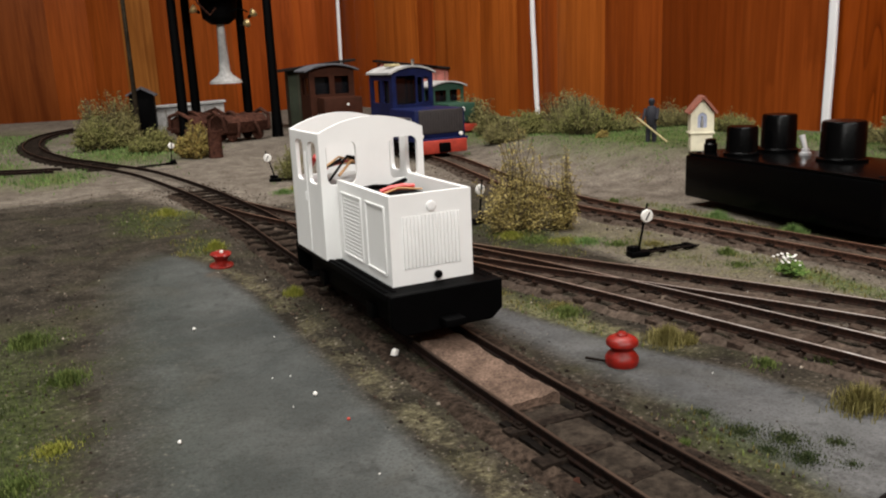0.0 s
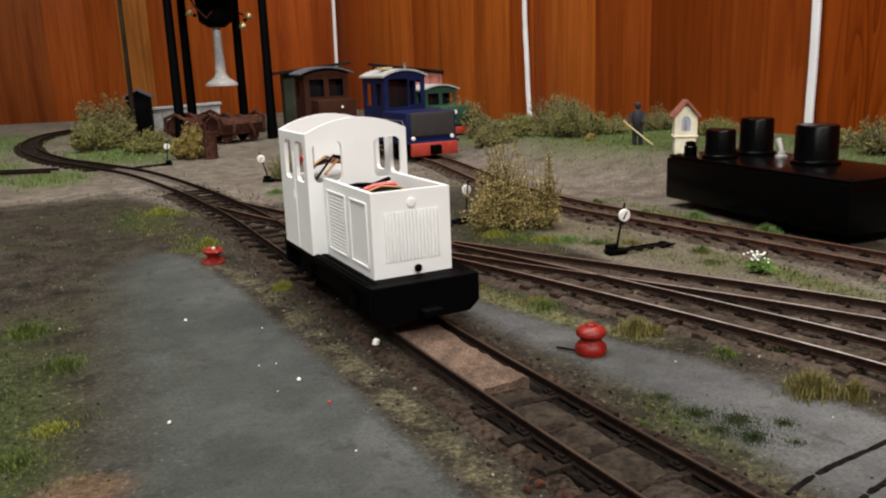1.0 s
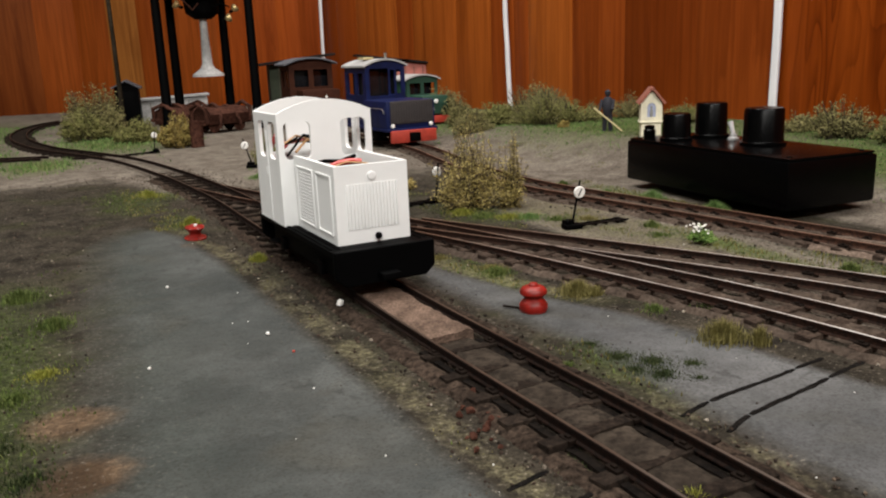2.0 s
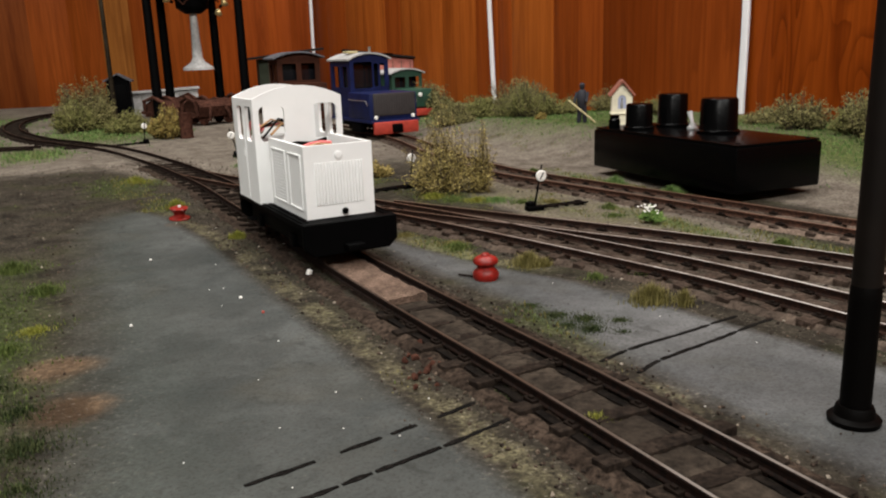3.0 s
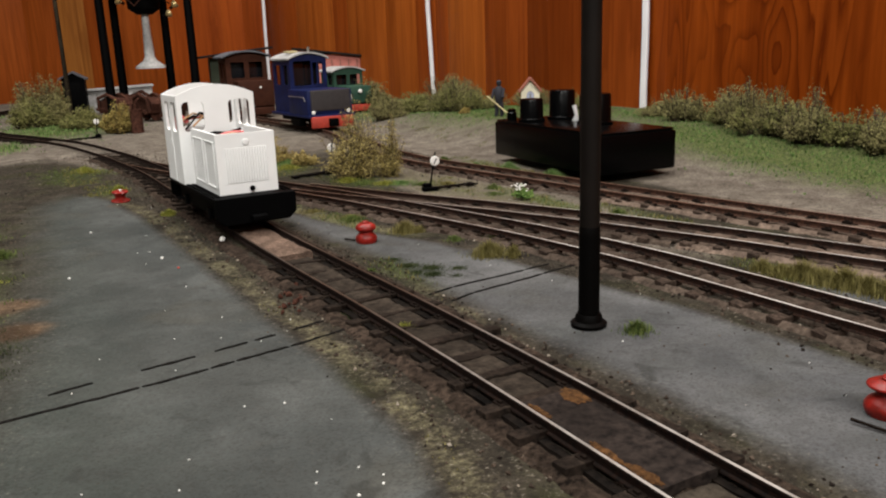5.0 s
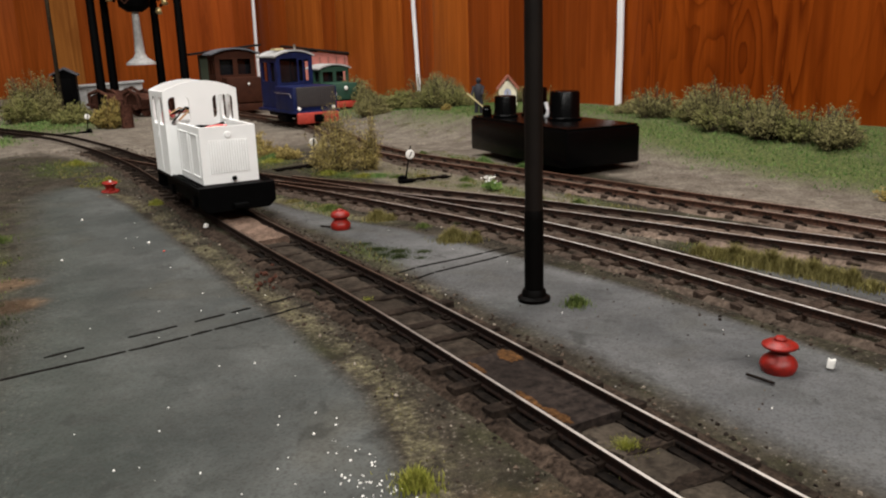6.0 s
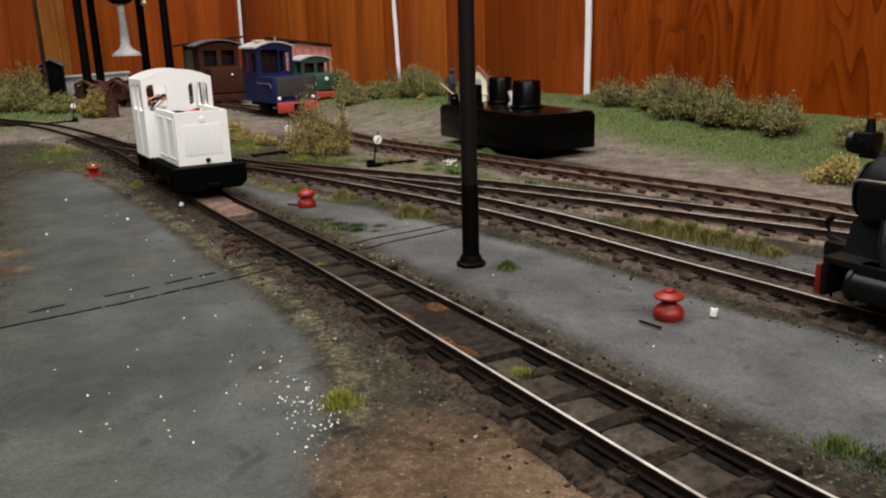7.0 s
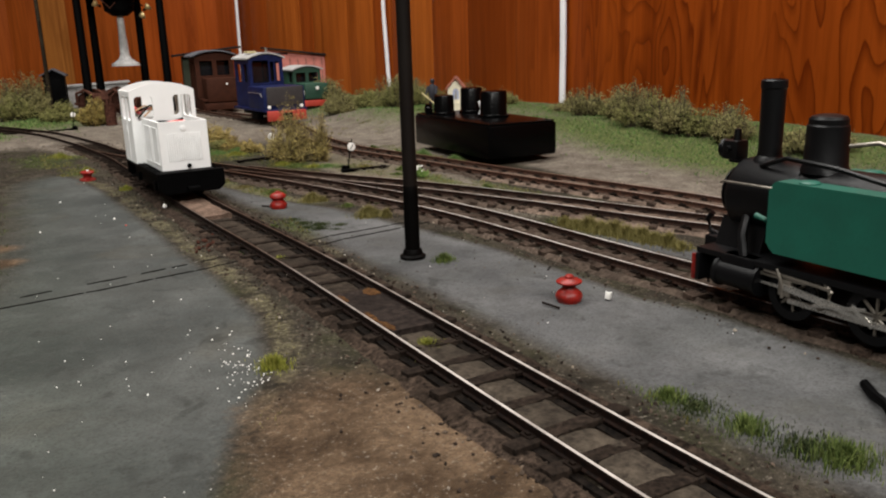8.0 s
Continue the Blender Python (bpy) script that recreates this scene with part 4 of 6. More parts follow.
def lamp_post(x, y, r0, r1, h, label, mat=POST, flange=True):
    post = thing("lamp_post", Matrix.Translation((x, y, near_z(x, y))), label, "post")
    if flange:
        part("base", lathe([(0.0050, -0.0005), (0.0052, 0.0006), (0.0048, 0.0010), (0.0040, 0.0013), (0.0038, 0.0026), (0.0034, 0.0034)], 28), mat, post)
    if flange:
        part("socket", lathe([(r0, 0.0015), (r0, 0.026), (r0 * 0.96, 0.0285), (r0 * 0.90, 0.0290)], 22), mat, post)
        part("pole", lathe([(r0 * 0.93, 0.0270), (r0 * 0.93, 0.034), ((r0 + r1) / 2, h / 2), (r1, h)], 22), POST_WOOD, post, "dark brown timber pole")
    else:
        part("pole", lathe([(r0, -0.001), (r0, 0.02), ((r0 + r1) / 2, h / 2), (r1, h)], 20), mat, post)
    return post


lamp_post(0.1495, 0.0515, 0.0030, 0.0022, 0.34, "tall black lamp post with a flanged foot on the cement yard")
lamp_post(0.066, 1.11, 0.0030, 0.0024, 0.30, "thin dark timber pole beside the black hut", TARRED, False)

# ---- red bollards ----


SPOOL = (
    [(0.0042, -0.0006), (0.0047, 0.0004), (0.0050, 0.0014), (0.0049, 0.0023), (0.0042, 0.0034), (0.0030, 0.0043), (0.0024, 0.0050), (0.0023, 0.0056)],
    [(0.0023, 0.0054), (0.0030, 0.0060), (0.0045, 0.0066), (0.0048, 0.0070), (0.0047, 0.0074), (0.0036, 0.0081), (0.0021, 0.0085), (0.0016, 0.0086)],
)
STOUT = (
    [(0.0046, -0.0006), (0.0050, 0.0006), (0.0050, 0.0020), (0.0042, 0.0032), (0.0033, 0.0041), (0.0032, 0.0047)],
    [(0.0032, 0.0045), (0.0040, 0.0052), (0.0048, 0.0060), (0.0048, 0.0069), (0.0042, 0.0078), (0.0028, 0.0086), (0.0017, 0.0088)],
)
BROKEN = (
    [(0.0054, -0.0006), (0.0055, 0.0004), (0.0042, 0.0009), (0.0030, 0.0018), (0.0028, 0.0028)],
    [(0.0028, 0.0026), (0.0034, 0.0038), (0.0046, 0.0052), (0.0048, 0.0058), (0.0040, 0.0062), (0.0024, 0.0060)],
)


def bollard(x, y, size, shape, label, tilt=0.0):
    b = thing("bollard", Matrix.Translation((x, y, 0)) @ Matrix.Rotation(tilt, 4, "X") @ Matrix.Diagonal((size, size, size, 1)), label, "bollard", "red bollards")
    part("body", lathe(shape[0], 28), RED, b)
    bm = lathe(shape[1], 28)
    if shape is BROKEN:
        for v in bm.verts:
            v.co.z += 0.0009 * noise.noise(v.co * 520) * smoothstep(0.004, 0.006, v.co.z)
    part("flange", bm, RED, b)
    if shape is BROKEN:
        part("chip", box((0.0004, 0, 0.0066), (0.0016, 0.0014, 0.0011), 0.0003), CHIP, b, "white chip of filler")
    else:
        part("knob", lathe([(0.0016, 0.0085), (0.0017, 0.0091), (0.0012, 0.0096), (0.0003, 0.0097)], 16), RED, b)
    return b


bollard(0.1345, 0.1845, 0.90, STOUT, "small stout red-painted mooring bollard on the pale cement")
bollard(0.1680, -0.0265, 0.88, SPOOL, "small red spool-shaped mooring bollard with a thin flanged head")
bollard(0.0545, 0.359, 0.92, BROKEN, "small broken red bollard with a ragged flared head", 0.1)
for x, y, a in ((0.1295, 0.1885, -0.9), (0.1592, -0.0288, -1.35)):
    solid("iron_bar", rod((x - 0.0035 * math.cos(a), y - 0.0035 * math.sin(a), 0.0005), (x + 0.0035 * math.cos(a), y + 0.0035 * math.sin(a), 0.0003), 0.0004, seg=6), CHAIR, "thin rusty iron bar lying by a red bollard", "bar", "iron bars")

# ---- point levers with white discs ----


def point_lever(x, y, turn, s=1.0, lean=0.18):
    m = Matrix.Translation((x, y, near_z(x, y))) @ Matrix.Rotation(turn, 4, "Z") @ Matrix.Diagonal((s, s, s, 1))
    lever = thing("point_lever", m, "black point lever with a round white target disc beside the track", "lever", "point levers")
    part("base", box((0.0, 0, 0.0008), (0.0085, 0.0050, 0.0022), 0.0004), BLACK, lever)
    part("lever_arm", rod((0, 0, 0.001), (lean * 0.022, 0, 0.0215), 0.00055, 0.0004, 8), BLACK, lever)
    part("target_disc", lathe([(0.0024, 0), (0.0027, 0.0003), (0.0027, 0.0009), (0.0024, 0.0012)], 22, Matrix.Translation((lean * 0.017, -0.0012, 0.0165)) @ Matrix.Rotation(math.pi / 2, 4, "X") @ Matrix.Translation((0, 0, -0.0006))), LENS, lever, "white round disc")
    part("slash_mark", box((lean * 0.017, -0.0020, 0.0165), (0.0005, 0.0003, 0.0036), 0.0, Matrix.Rotation(0.5, 4, "Y")), GRILLE, lever)
    part("gear_box", box((-0.0010, 0.0018, 0.0022), (0.0050, 0.0036, 0.0030), 0.0006), BLACK, lever)
    part("pull_rod", rod((0.003, -0.0016, 0.0012), (0.030, 0.0005, 0.0010), 0.0004, seg=6), CHAIR, lever)
    part("weight", lathe([(0.0008, 0), (0.0017, 0.0006), (0.0017, 0.0022), (0.0008, 0.0028)], 12, Matrix.Translation((-0.0022, 0, 0.0016))), BLACK, lever)
    for k in (0, 1):
        part("tie_bar", box((0.015, 0.0012 + 0.003 * k, 0.0008), (0.027, 0.0009, 0.0008), 0.0001, Matrix.Rotation(0.10 * k, 4, "Z")), BLACK, lever)
    for k in range(4):
        part("cross_tie", box((0.006 + 0.006 * k, 0.0026, 0.0006), (0.0014, 0.0060 + 0.001 * (k % 2), 0.0009), 0.0002, Matrix.Rotation(0.1 - 0.07 * k, 4, "Z")), BLACK, lever)
    part("crank", box((0.027, 0.003, 0.0009), (0.0030, 0.0075, 0.0009), 0.0002), BLACK, lever)
    return lever


point_lever(0.2105, 0.278, radians(-5))
point_lever(0.187, 0.378, radians(185), 1.0, -0.1)
point_lever(0.1300, 0.600, radians(-20), 1.05, -0.25)
point_lever(0.073, 0.772, radians(190), 1.0, -0.1)

# ---- black control box ----


def control_box():
    z0 = 0.0045
    c = thing("control_box", pose(0.2950, 0.2340, z0, 0, 0, -2.5), "black plastic train control box with three knobs and a toggle switch", "control box")
    L, D, T = 0.123, 0.054, 0.0225
    part("case", box((D / 2, L / 2, T / 2), (D, L, T), 0.0016), BLACK_GLOSS, c)
    part("lid", box((D / 2, L / 2, T + 0.0007), (D - 0.002, L - 0.002, 0.0012), 0.0005), BLACK_GLOSS, c)

    def knob(x, y, r, h):
        prof = [(r * 1.12, T + 0.0012), (r * 1.14, T + 0.0028), (r * 1.02, T + 0.0034), (r, T + 0.0040), (r * 0.97, T + h - 0.0010), (r * 0.90, T + h), (r * 0.5, T + h - 0.0003)]
        k = part("knob", lathe(prof, 32, Matrix.Translation((x, y, 0))), BLACK_GLOSS, c)
        part("pointer", box((x - r * 0.98, y, T + h * 0.62), (0.0010, 0.0010, h * 0.55), 0.0002), BLACK_GLOSS, k)
        return k

    knob(0.0320, 0.0500, 0.0100, 0.0200)
    knob(0.0130, 0.0950, 0.0078, 0.0160)
    knob(0.0375, 0.0960, 0.0088, 0.0205)
    t = part("toggle_switch", lathe([(0.0030, T + 0.0012), (0.0030, T + 0.0026), (0.0020, T + 0.0028), (0.0020, T + 0.0044)], 12, Matrix.Translation((0.0360, 0.0760, 0))), CHROME, c, "shiny steel toggle switch")
    part("bat", rod((0.036, 0.076, T + 0.004), (0.0355, 0.0785, T + 0.0110), 0.0010, 0.0016, 12), CHROME, t)
    part("push_button", lathe([(0.0034, T + 0.0012), (0.0034, T + 0.006), (0.0028, T + 0.0066), (0.0028, T + 0.0085), (0.001, T + 0.009)], 18, Matrix.Translation((0.0075, 0.1120, 0))), BLACK_GLOSS, c)
    for x, y in ((0.005, 0.005), (D - 0.005, 0.005), (0.005, L - 0.005), (D - 0.005, L - 0.005)):
        part("screw", lathe([(0.0013, T + 0.0012), (0.0013, T + 0.0016), (0.0008, T + 0.0018)], 10, Matrix.Translation((x, y, 0))), BLACK, c)
    return c


control_box()

# ---- little shrine house and figure ----


def shrine():
    s = thing("shrine_house", pose(0.3845, 0.4405, 0.0145, 0, 0, -32), "small cream wayside shrine with a red tiled roof on the bank", "shrine")
    part("pedestal", box((0, 0.004, 0.0055), (0.0140, 0.0110, 0.0130), 0.0005), CREAM, s)
    part("ledge", box((0, 0.004, 0.0125), (0.0165, 0.0135, 0.0012), 0.0003), CREAM, s)
    gable = [(-0.0075, 0.013), (0.0075, 0.013), (0.0075, 0.0255), (0, 0.0345), (-0.0075, 0.0255)]
    niche = [(0.0030 * math.cos(a), 0.0225 + 0.0035 * math.sin(a)) for a in np.linspace(0, math.pi, 9)] + [(-0.0030, 0.0160), (0.0030, 0.0160)]
    body = part("wall", pierced(gable, [niche], -0.002, 0.0, "y"), CREAM, s)
    part("body", prism(gable, 0.0, 0.0100), CREAM, s)
    part("niche_back", prism(niche, -0.0012, -0.0004), paint("pale_blue_niche", (0.42, 0.46, 0.62), 0.8, 0.2, 300), body, "pale blue niche")
    part("niche_figure", lathe([(0.0010, 0.0162), (0.0012, 0.019), (0.0006, 0.022), (0.0008, 0.0232), (0.0003, 0.024)], 10, Matrix.Translation((0, -0.0016, 0))), STONE_GREY, s)
    for k in (-1, 1):
        ang = math.atan2(0.009, 0.0075)
        m = Matrix.Translation((k * 0.0044, 0.0040, 0.0308)) @ Matrix.Rotation(k * ang, 4, "Y")
        slope = part("roof", box((0, 0, 0), (0.0145, 0.0175, 0.0012), 0.0002, m), TILE_RED, s)
        for j in range(6):
            part("tile_row", box((0, 0, 0), (0.0022, 0.0172, 0.0006), 0.0001, m @ Matrix.Translation((-0.006 + j * 0.0024, 0, 0.0008))), TILE_RED, slope)
    part("ridge", rod((0, -0.005, 0.0356), (0, 0.013, 0.0356), 0.0010, seg=8), TILE_RED, s)
    return s


shrine()


def plain_figure():
    bm = bmesh.new()
    for s in (-1, 1):
        rod((s * 0.0026, 0, 0), (s * 0.0018, 0, 0.0165), 0.0016, 0.0021, 10, bm)
    lathe([(0.0030, 0.0155), (0.0040, 0.019), (0.0046, 0.0255), (0.0030, 0.0290), (0.0013, 0.0300), (0.0022, 0.0318), (0.0023, 0.0338), (0.0012, 0.0352)], 14, bm=bm)
    rod((-0.0044, 0, 0.0275), (-0.0060, -0.0030, 0.0195), 0.0013, 0.0010, 8, bm)
    rod((0.0044, 0, 0.0275), (0.0040, -0.0040, 0.0200), 0.0013, 0.0010, 8, bm)
    return solid("figurine", bm, FIGURE, "small dark-painted model figure standing on the grassy bank", "figurine", m=pose(0.392, 0.503, 0.0125, 0, 0, -40))


plain_figure()
solid("rake", rod((0.3825, 0.5080, 0.034), (0.3985, 0.4850, 0.0125), 0.0007, seg=8), STRAW, "pale wooden rake held by the model figure", "tool")

# ---- vehicles in the yard ----


def cab_shell(name, loco, H, y0, y1, z0, eave, crown, mat, roof_mat, front, side, over=0.002):
    t = 0.0014
    outline = [(-H, z0), (H, z0)] + arch(H, eave, crown)
    cab = part(name, pierced(outline, front, y0, y0 + t, "y"), mat, loco)
    part("rear_wall", pierced(outline, front, y1 - t, y1, "y"), mat, cab)
    for s in (-1, 1):
        wall = [(y0 + t, z0), (y1 - t, z0), (y1 - t, eave), (y0 + t, eave)]
        part("side_wall", pierced(wall, side, s * (H - t), s * H, "x"), mat, cab)
    # added dark block: gives the cab's inner shade and closes the view through
    part("interior", box((0, (y0 + y1) / 2, (z0 + eave) / 2), (2 * H - 0.006, (y1 - y0) * 0.55, eave - z0 - 0.004), 0.001), GLASS_DARK, cab, "dark block standing in for the shade inside the cab")
    top = arch(H + over, eave + 0.0005, crown + 0.0016)
    part("roof", prism(top + [(x, z - 0.0016) for x, z in reversed(top)], y0 - over, y1 + over), roof_mat, loco)
    return cab


def running_gear(loco, y0, y1, z, mat=BLACK, r=0.0065):
    part("frame", box((0, (y0 + y1) / 2, z), (0.026, y1 - y0, 0.006), 0.0006), mat, loco)
    for y in (y0 + (y1 - y0) * 0.22, y0 + (y1 - y0) * 0.78):
        for s in (-1, 1):
            bm = lathe([(0.0015, 0), (r - 0.001, 0.0002), (r - 0.0005, 0.0013), (r, 0.0015), (r, 0.0021), (0.002, 0.0021)], 22, Matrix.Translation((s * 0.0096, y, r + 0.0035)) @ Matrix.Rotation(-s * math.pi / 2, 4, "Y") @ Matrix.Translation((0, 0, -0.001)))
            part("wheel", bm, CHAIR, loco)


def blue_locomotive():
    m = pose(0.2790, 0.632, 0, 0, 0, 5) @ Matrix.Diagonal((1.04, 1.04, 1.04, 1))
    b = thing("blue_locomotive", m, "weathered blue diesel model locomotive with red beam and grey roof", "locomotive")
    part("buffer_beam", box((0, 0.0, 0.0105), (0.0430, 0.0035, 0.0105), 0.0012), BEAM_RED, b, "red front beam")
    part("coupling", box((0, -0.0022, 0.0100), (0.0095, 0.0050, 0.0075), 0.0010), BLACK, b)
    part("foot_step", box((-0.0235, 0.060, 0.0070), (0.0040, 0.0250, 0.0012), 0.0002), TIMBER, b)
    part("battery_box", box((-0.0200, 0.034, 0.0095), (0.0070, 0.0180, 0.0070), 0.0006), BLACK, b)
    running_gear(b, 0.002, 0.096, 0.0120)
    part("footplate", box((0, 0.049, 0.0160), (0.047, 0.098, 0.0025), 0.0005), BLUE, b)
    part("bonnet", box((0, 0.027, 0.0285), (0.0460, 0.047, 0.0235), 0.0016), BLUE, b)
    g = part("radiator_grille", box((0.0005, 0.0030, 0.0305), (0.0400, 0.0012, 0.0190), 0.0005), GRILLE, b, "dark grey-brown radiator grille")
    for j in range(17):
        part("slat", box((-0.0185 + j * 0.0024, 0.0023, 0.0305), (0.0009, 0.0006, 0.0165)), GRILLE, g)
    for s in (-1, 1):
        part("headlight", lathe([(0.0016, 0), (0.0018, 0.0014), (0.0013, 0.0020)], 18, Matrix.Translation((s * 0.0180, 0.0030, 0.0195)) @ Matrix.Rotation(math.pi / 2, 4, "X")), LENS, b, "white headlight lens")
        part("handrail", tube([(s * 0.0240, 0.006, 0.030), (s * 0.0245, 0.008, 0.034), (s * 0.0245, 0.045, 0.034)], 0.0004), STEEL, b)
    front = [rounded(-0.0155, 0.0430, 0.0030, 0.0665, 0.0010), rounded(0.0045, 0.0440, 0.0090, 0.0650, 0.0010), rounded(0.0107, 0.0440, 0.0152, 0.0650, 0.0010)]
    side = [rounded(0.0560, 0.0440, 0.0690, 0.0630, 0.0015), rounded(0.0750, 0.0440, 0.0900, 0.0630, 0.0015)]
    cab_shell("cab", b, 0.0193, 0.0500, 0.0965, 0.017, 0.0690, 0.0735, BLUE, GREY_ROOF, front, side, 0.0022)
    part("roof_vent", box((-0.010, 0.068, 0.0755), (0.010, 0.012, 0.0022), 0.0005), STRAW, b)
    part("horn", rod((0.004, 0.056, 0.0745), (0.004, 0.056, 0.0800), 0.0010, 0.0016, 10), STEEL, b)
    part("exhaust", rod((0.010, 0.060, 0.0735), (0.034, 0.070, 0.0725), 0.0009, seg=8), BLACK, b)
    return b


blue_locomotive()


def brown_locomotive():
    b = thing("brown_locomotive", pose(0.268, 0.890, 0, 0, 0, -3) @ Matrix.Diagonal((1.0, 1.0, 1.10, 1)), "rusty brown model locomotive with a dark arched roof", "locomotive")
    running_gear(b, 0.0, 0.09, 0.011)
    part("footplate", box((0, 0.045, 0.0150), (0.050, 0.095, 0.0025), 0.0004), BROWN, b)
    part("bonnet", box((0.003, 0.014, 0.0270), (0.044, 0.036, 0.0290), 0.002), BROWN, b)
    part("front_step", box((0.0, -0.005, 0.0075), (0.046, 0.004, 0.0080), 0.0006), BROWN, b)
    for s in (-1, 1):
        part("skirt", box((s * 0.0235, 0.045, 0.0085), (0.0025, 0.088, 0.0115), 0.0005), BROWN, b)
    front = [rounded(-0.0200, 0.0440, -0.0030, 0.0620, 0.001), rounded(0.0030, 0.0440, 0.0200, 0.0620, 0.001)]
    side = [rounded(0.044, 0.0430, 0.0590, 0.0610, 0.001), rounded(0.066, 0.0430, 0.0820, 0.0610, 0.001)]
    cab_shell("cab", b, 0.0260, 0.0330, 0.0900, 0.016, 0.0680, 0.0735, BROWN, SLATE_ROOF, front, side, 0.0055)
    part("lamp", lathe([(0.0010, 0), (0.0013, 0.002), (0.0009, 0.0025)], 12, Matrix.Translation((0.008, -0.0036, 0.034)) @ Matrix.Rotation(math.pi / 2, 4, "X")), LENS, b, "small white lamp")
    return b


brown_locomotive()


def green_locomotive():
    g = thing("green_locomotive", pose(0.365, 0.780, 0.001, 0, 0, 4), "small dark green model locomotive with a pale grey roof", "locomotive")
    running_gear(g, 0.0, 0.07, 0.011)
    part("footplate", box((0, 0.035, 0.0150), (0.040, 0.075, 0.0025), 0.0004), BLACK, g)
    part("bonnet", box((0, 0.012, 0.0260), (0.032, 0.030, 0.0200), 0.002), DARK_GREEN, g)
    part("buffer_beam", box((0, -0.004, 0.0110), (0.040, 0.003, 0.0075), 0.0006), BEAM_RED, g)
    part("headlight", lathe([(0.002, 0), (0.0024, 0.002), (0.0016, 0.0026)], 14, Matrix.Translation((0, -0.0030, 0.030)) @ Matrix.Rotation(math.pi / 2, 4, "X")), LENS, g)
    front = [rounded(-0.0155, 0.0370, -0.0020, 0.0490, 0.001), rounded(0.0020, 0.0370, 0.0155, 0.0490, 0.001)]
    side = [rounded(0.0320, 0.0370, 0.0460, 0.0490, 0.001)]
    cab_shell("cab", g, 0.0190, 0.0270, 0.0650, 0.016, 0.0530, 0.0570, DARK_GREEN, GREY_ROOF, front, side, 0.003)
    return g


green_locomotive()


def tank_engine():
    e = thing("tank_engine", pose(0.2155, -0.0490, 0, 0, 0, 2.5), "black model steam tank engine with green side tanks on the siding", "locomotive")
    z0 = 0.0040
    part("buffer_beam", box((0, 0.0, 0.0120), (0.034, 0.0018, 0.0082), 0.0004), RED, e, "red front buffer beam")
    part("beam_backing", box((0, -0.0020, 0.0125), (0.0352, 0.0016, 0.0088), 0.0003), ENGINE_BLACK, e)
    part("coupling", box((0.0, 0.005, 0.0165), (0.006, 0.007, 0.0045), 0.0008), ENGINE_BLACK, e)
    part("coupling_hook", tube([(0, 0.004, 0.018), (0, 0.0085, 0.0195), (0, 0.0100, 0.0235), (0, 0.0080, 0.0255)], 0.0010), ENGINE_BLACK, e)
    part("footplate", box((0, -0.062, 0.0178), (0.034, 0.122, 0.0018), 0.0003), ENGINE_BLACK, e)
    part("frame", box((0, -0.060, 0.0125), (0.0105, 0.118, 0.0100), 0.0004), ENGINE_BLACK, e)
    boiler = lathe([(0.0020, -0.0012), (0.0062, -0.0006), (0.0090, 0.0006), (0.0094, 0.0018), (0.0106, 0.0022), (0.0110, 0.0034), (0.0110, 0.024), (0.0104, 0.0245), (0.0104, 0.085)], 32, Matrix.Translation((0, -0.0030, 0.0345)) @ Matrix.Rotation(math.pi / 2, 4, "X"))
    part("boiler", boiler, ENGINE_BLACK, e)
    saddle = prism([(-0.0100, 0.0185), (0.0100, 0.0185), (0.0068, 0.0275), (-0.0068, 0.0275)], -0.0185, -0.0020)
    part("saddle", saddle, ENGINE_BLACK, e)
    door = part("smokebox_door", lathe([(0.0078, 0.0), (0.0078, 0.0006), (0.0050, 0.0014), (0.0012, 0.0018)], 28, Matrix.Translation((0, -0.0020, 0.0345)) @ Matrix.Rotation(-math.pi / 2, 4, "X")), ENGINE_BLACK, e)
    part("door_handle", rod((-0.0026, 0.0004, 0.0330), (0.0026, 0.0004, 0.0360), 0.0004, seg=8), GREASY, door)
    for s in (-1, 1):
        part("handrail", tube([(s * 0.0112, -0.004, 0.0385), (s * 0.0122, -0.006, 0.0392), (s * 0.0122, -0.024, 0.0392)], 0.0004), GREASY, e)
        part("guard_iron", tube([(s * 0.0085, -0.001, 0.0110), (s * 0.0085, 0.0015, 0.0075), (s * 0.0085, 0.0010, 0.0050)], 0.0006), ENGINE_BLACK, e)
    part("chimney", lathe([(0.0050, 0.0440), (0.0044, 0.0456), (0.0036, 0.0464), (0.0034, 0.0480), (0.0035, 0.0660), (0.0038, 0.0664), (0.0038, 0.0684), (0.0033, 0.0688), (0.0028, 0.0650)], 26, Matrix.Translation((0, -0.0120, 0))), ENGINE_BLACK, e)
    part("sand_dome", lathe([(0.0070, 0.0436), (0.0060, 0.0456), (0.0056, 0.0566), (0.0052, 0.0570), (0.0052, 0.0584), (0.0046, 0.0592), (0.0024, 0.0597)], 26, Matrix.Translation((0, -0.0305, 0))), ENGINE_BLACK, e)
    part("steam_dome", lathe([(0.0080, 0.0440), (0.0070, 0.0462), (0.0068, 0.0530), (0.0048, 0.0556), (0.0015, 0.0562)], 24, Matrix.Translation((0, -0.0580, 0))), ENGINE_BLACK, e)
    lamp = part("headlamp", box((0, 0.0006, 0.0470), (0.0058, 0.0056, 0.0060), 0.0008), ENGINE_BLACK, e)
    part("lamp_bracket", box((0, -0.0012, 0.0436), (0.0030, 0.0060, 0.0012), 0.0003), ENGINE_BLACK, lamp)
    part("lamp_rim", lathe([(0.0022, 0.0), (0.0029, 0.0), (0.0031, 0.0016), (0.0022, 0.0016)], 20, Matrix.Translation((0, 0.0032, 0.0470)) @ Matrix.Rotation(-math.pi / 2, 4, "X")), ENGINE_BLACK, lamp)
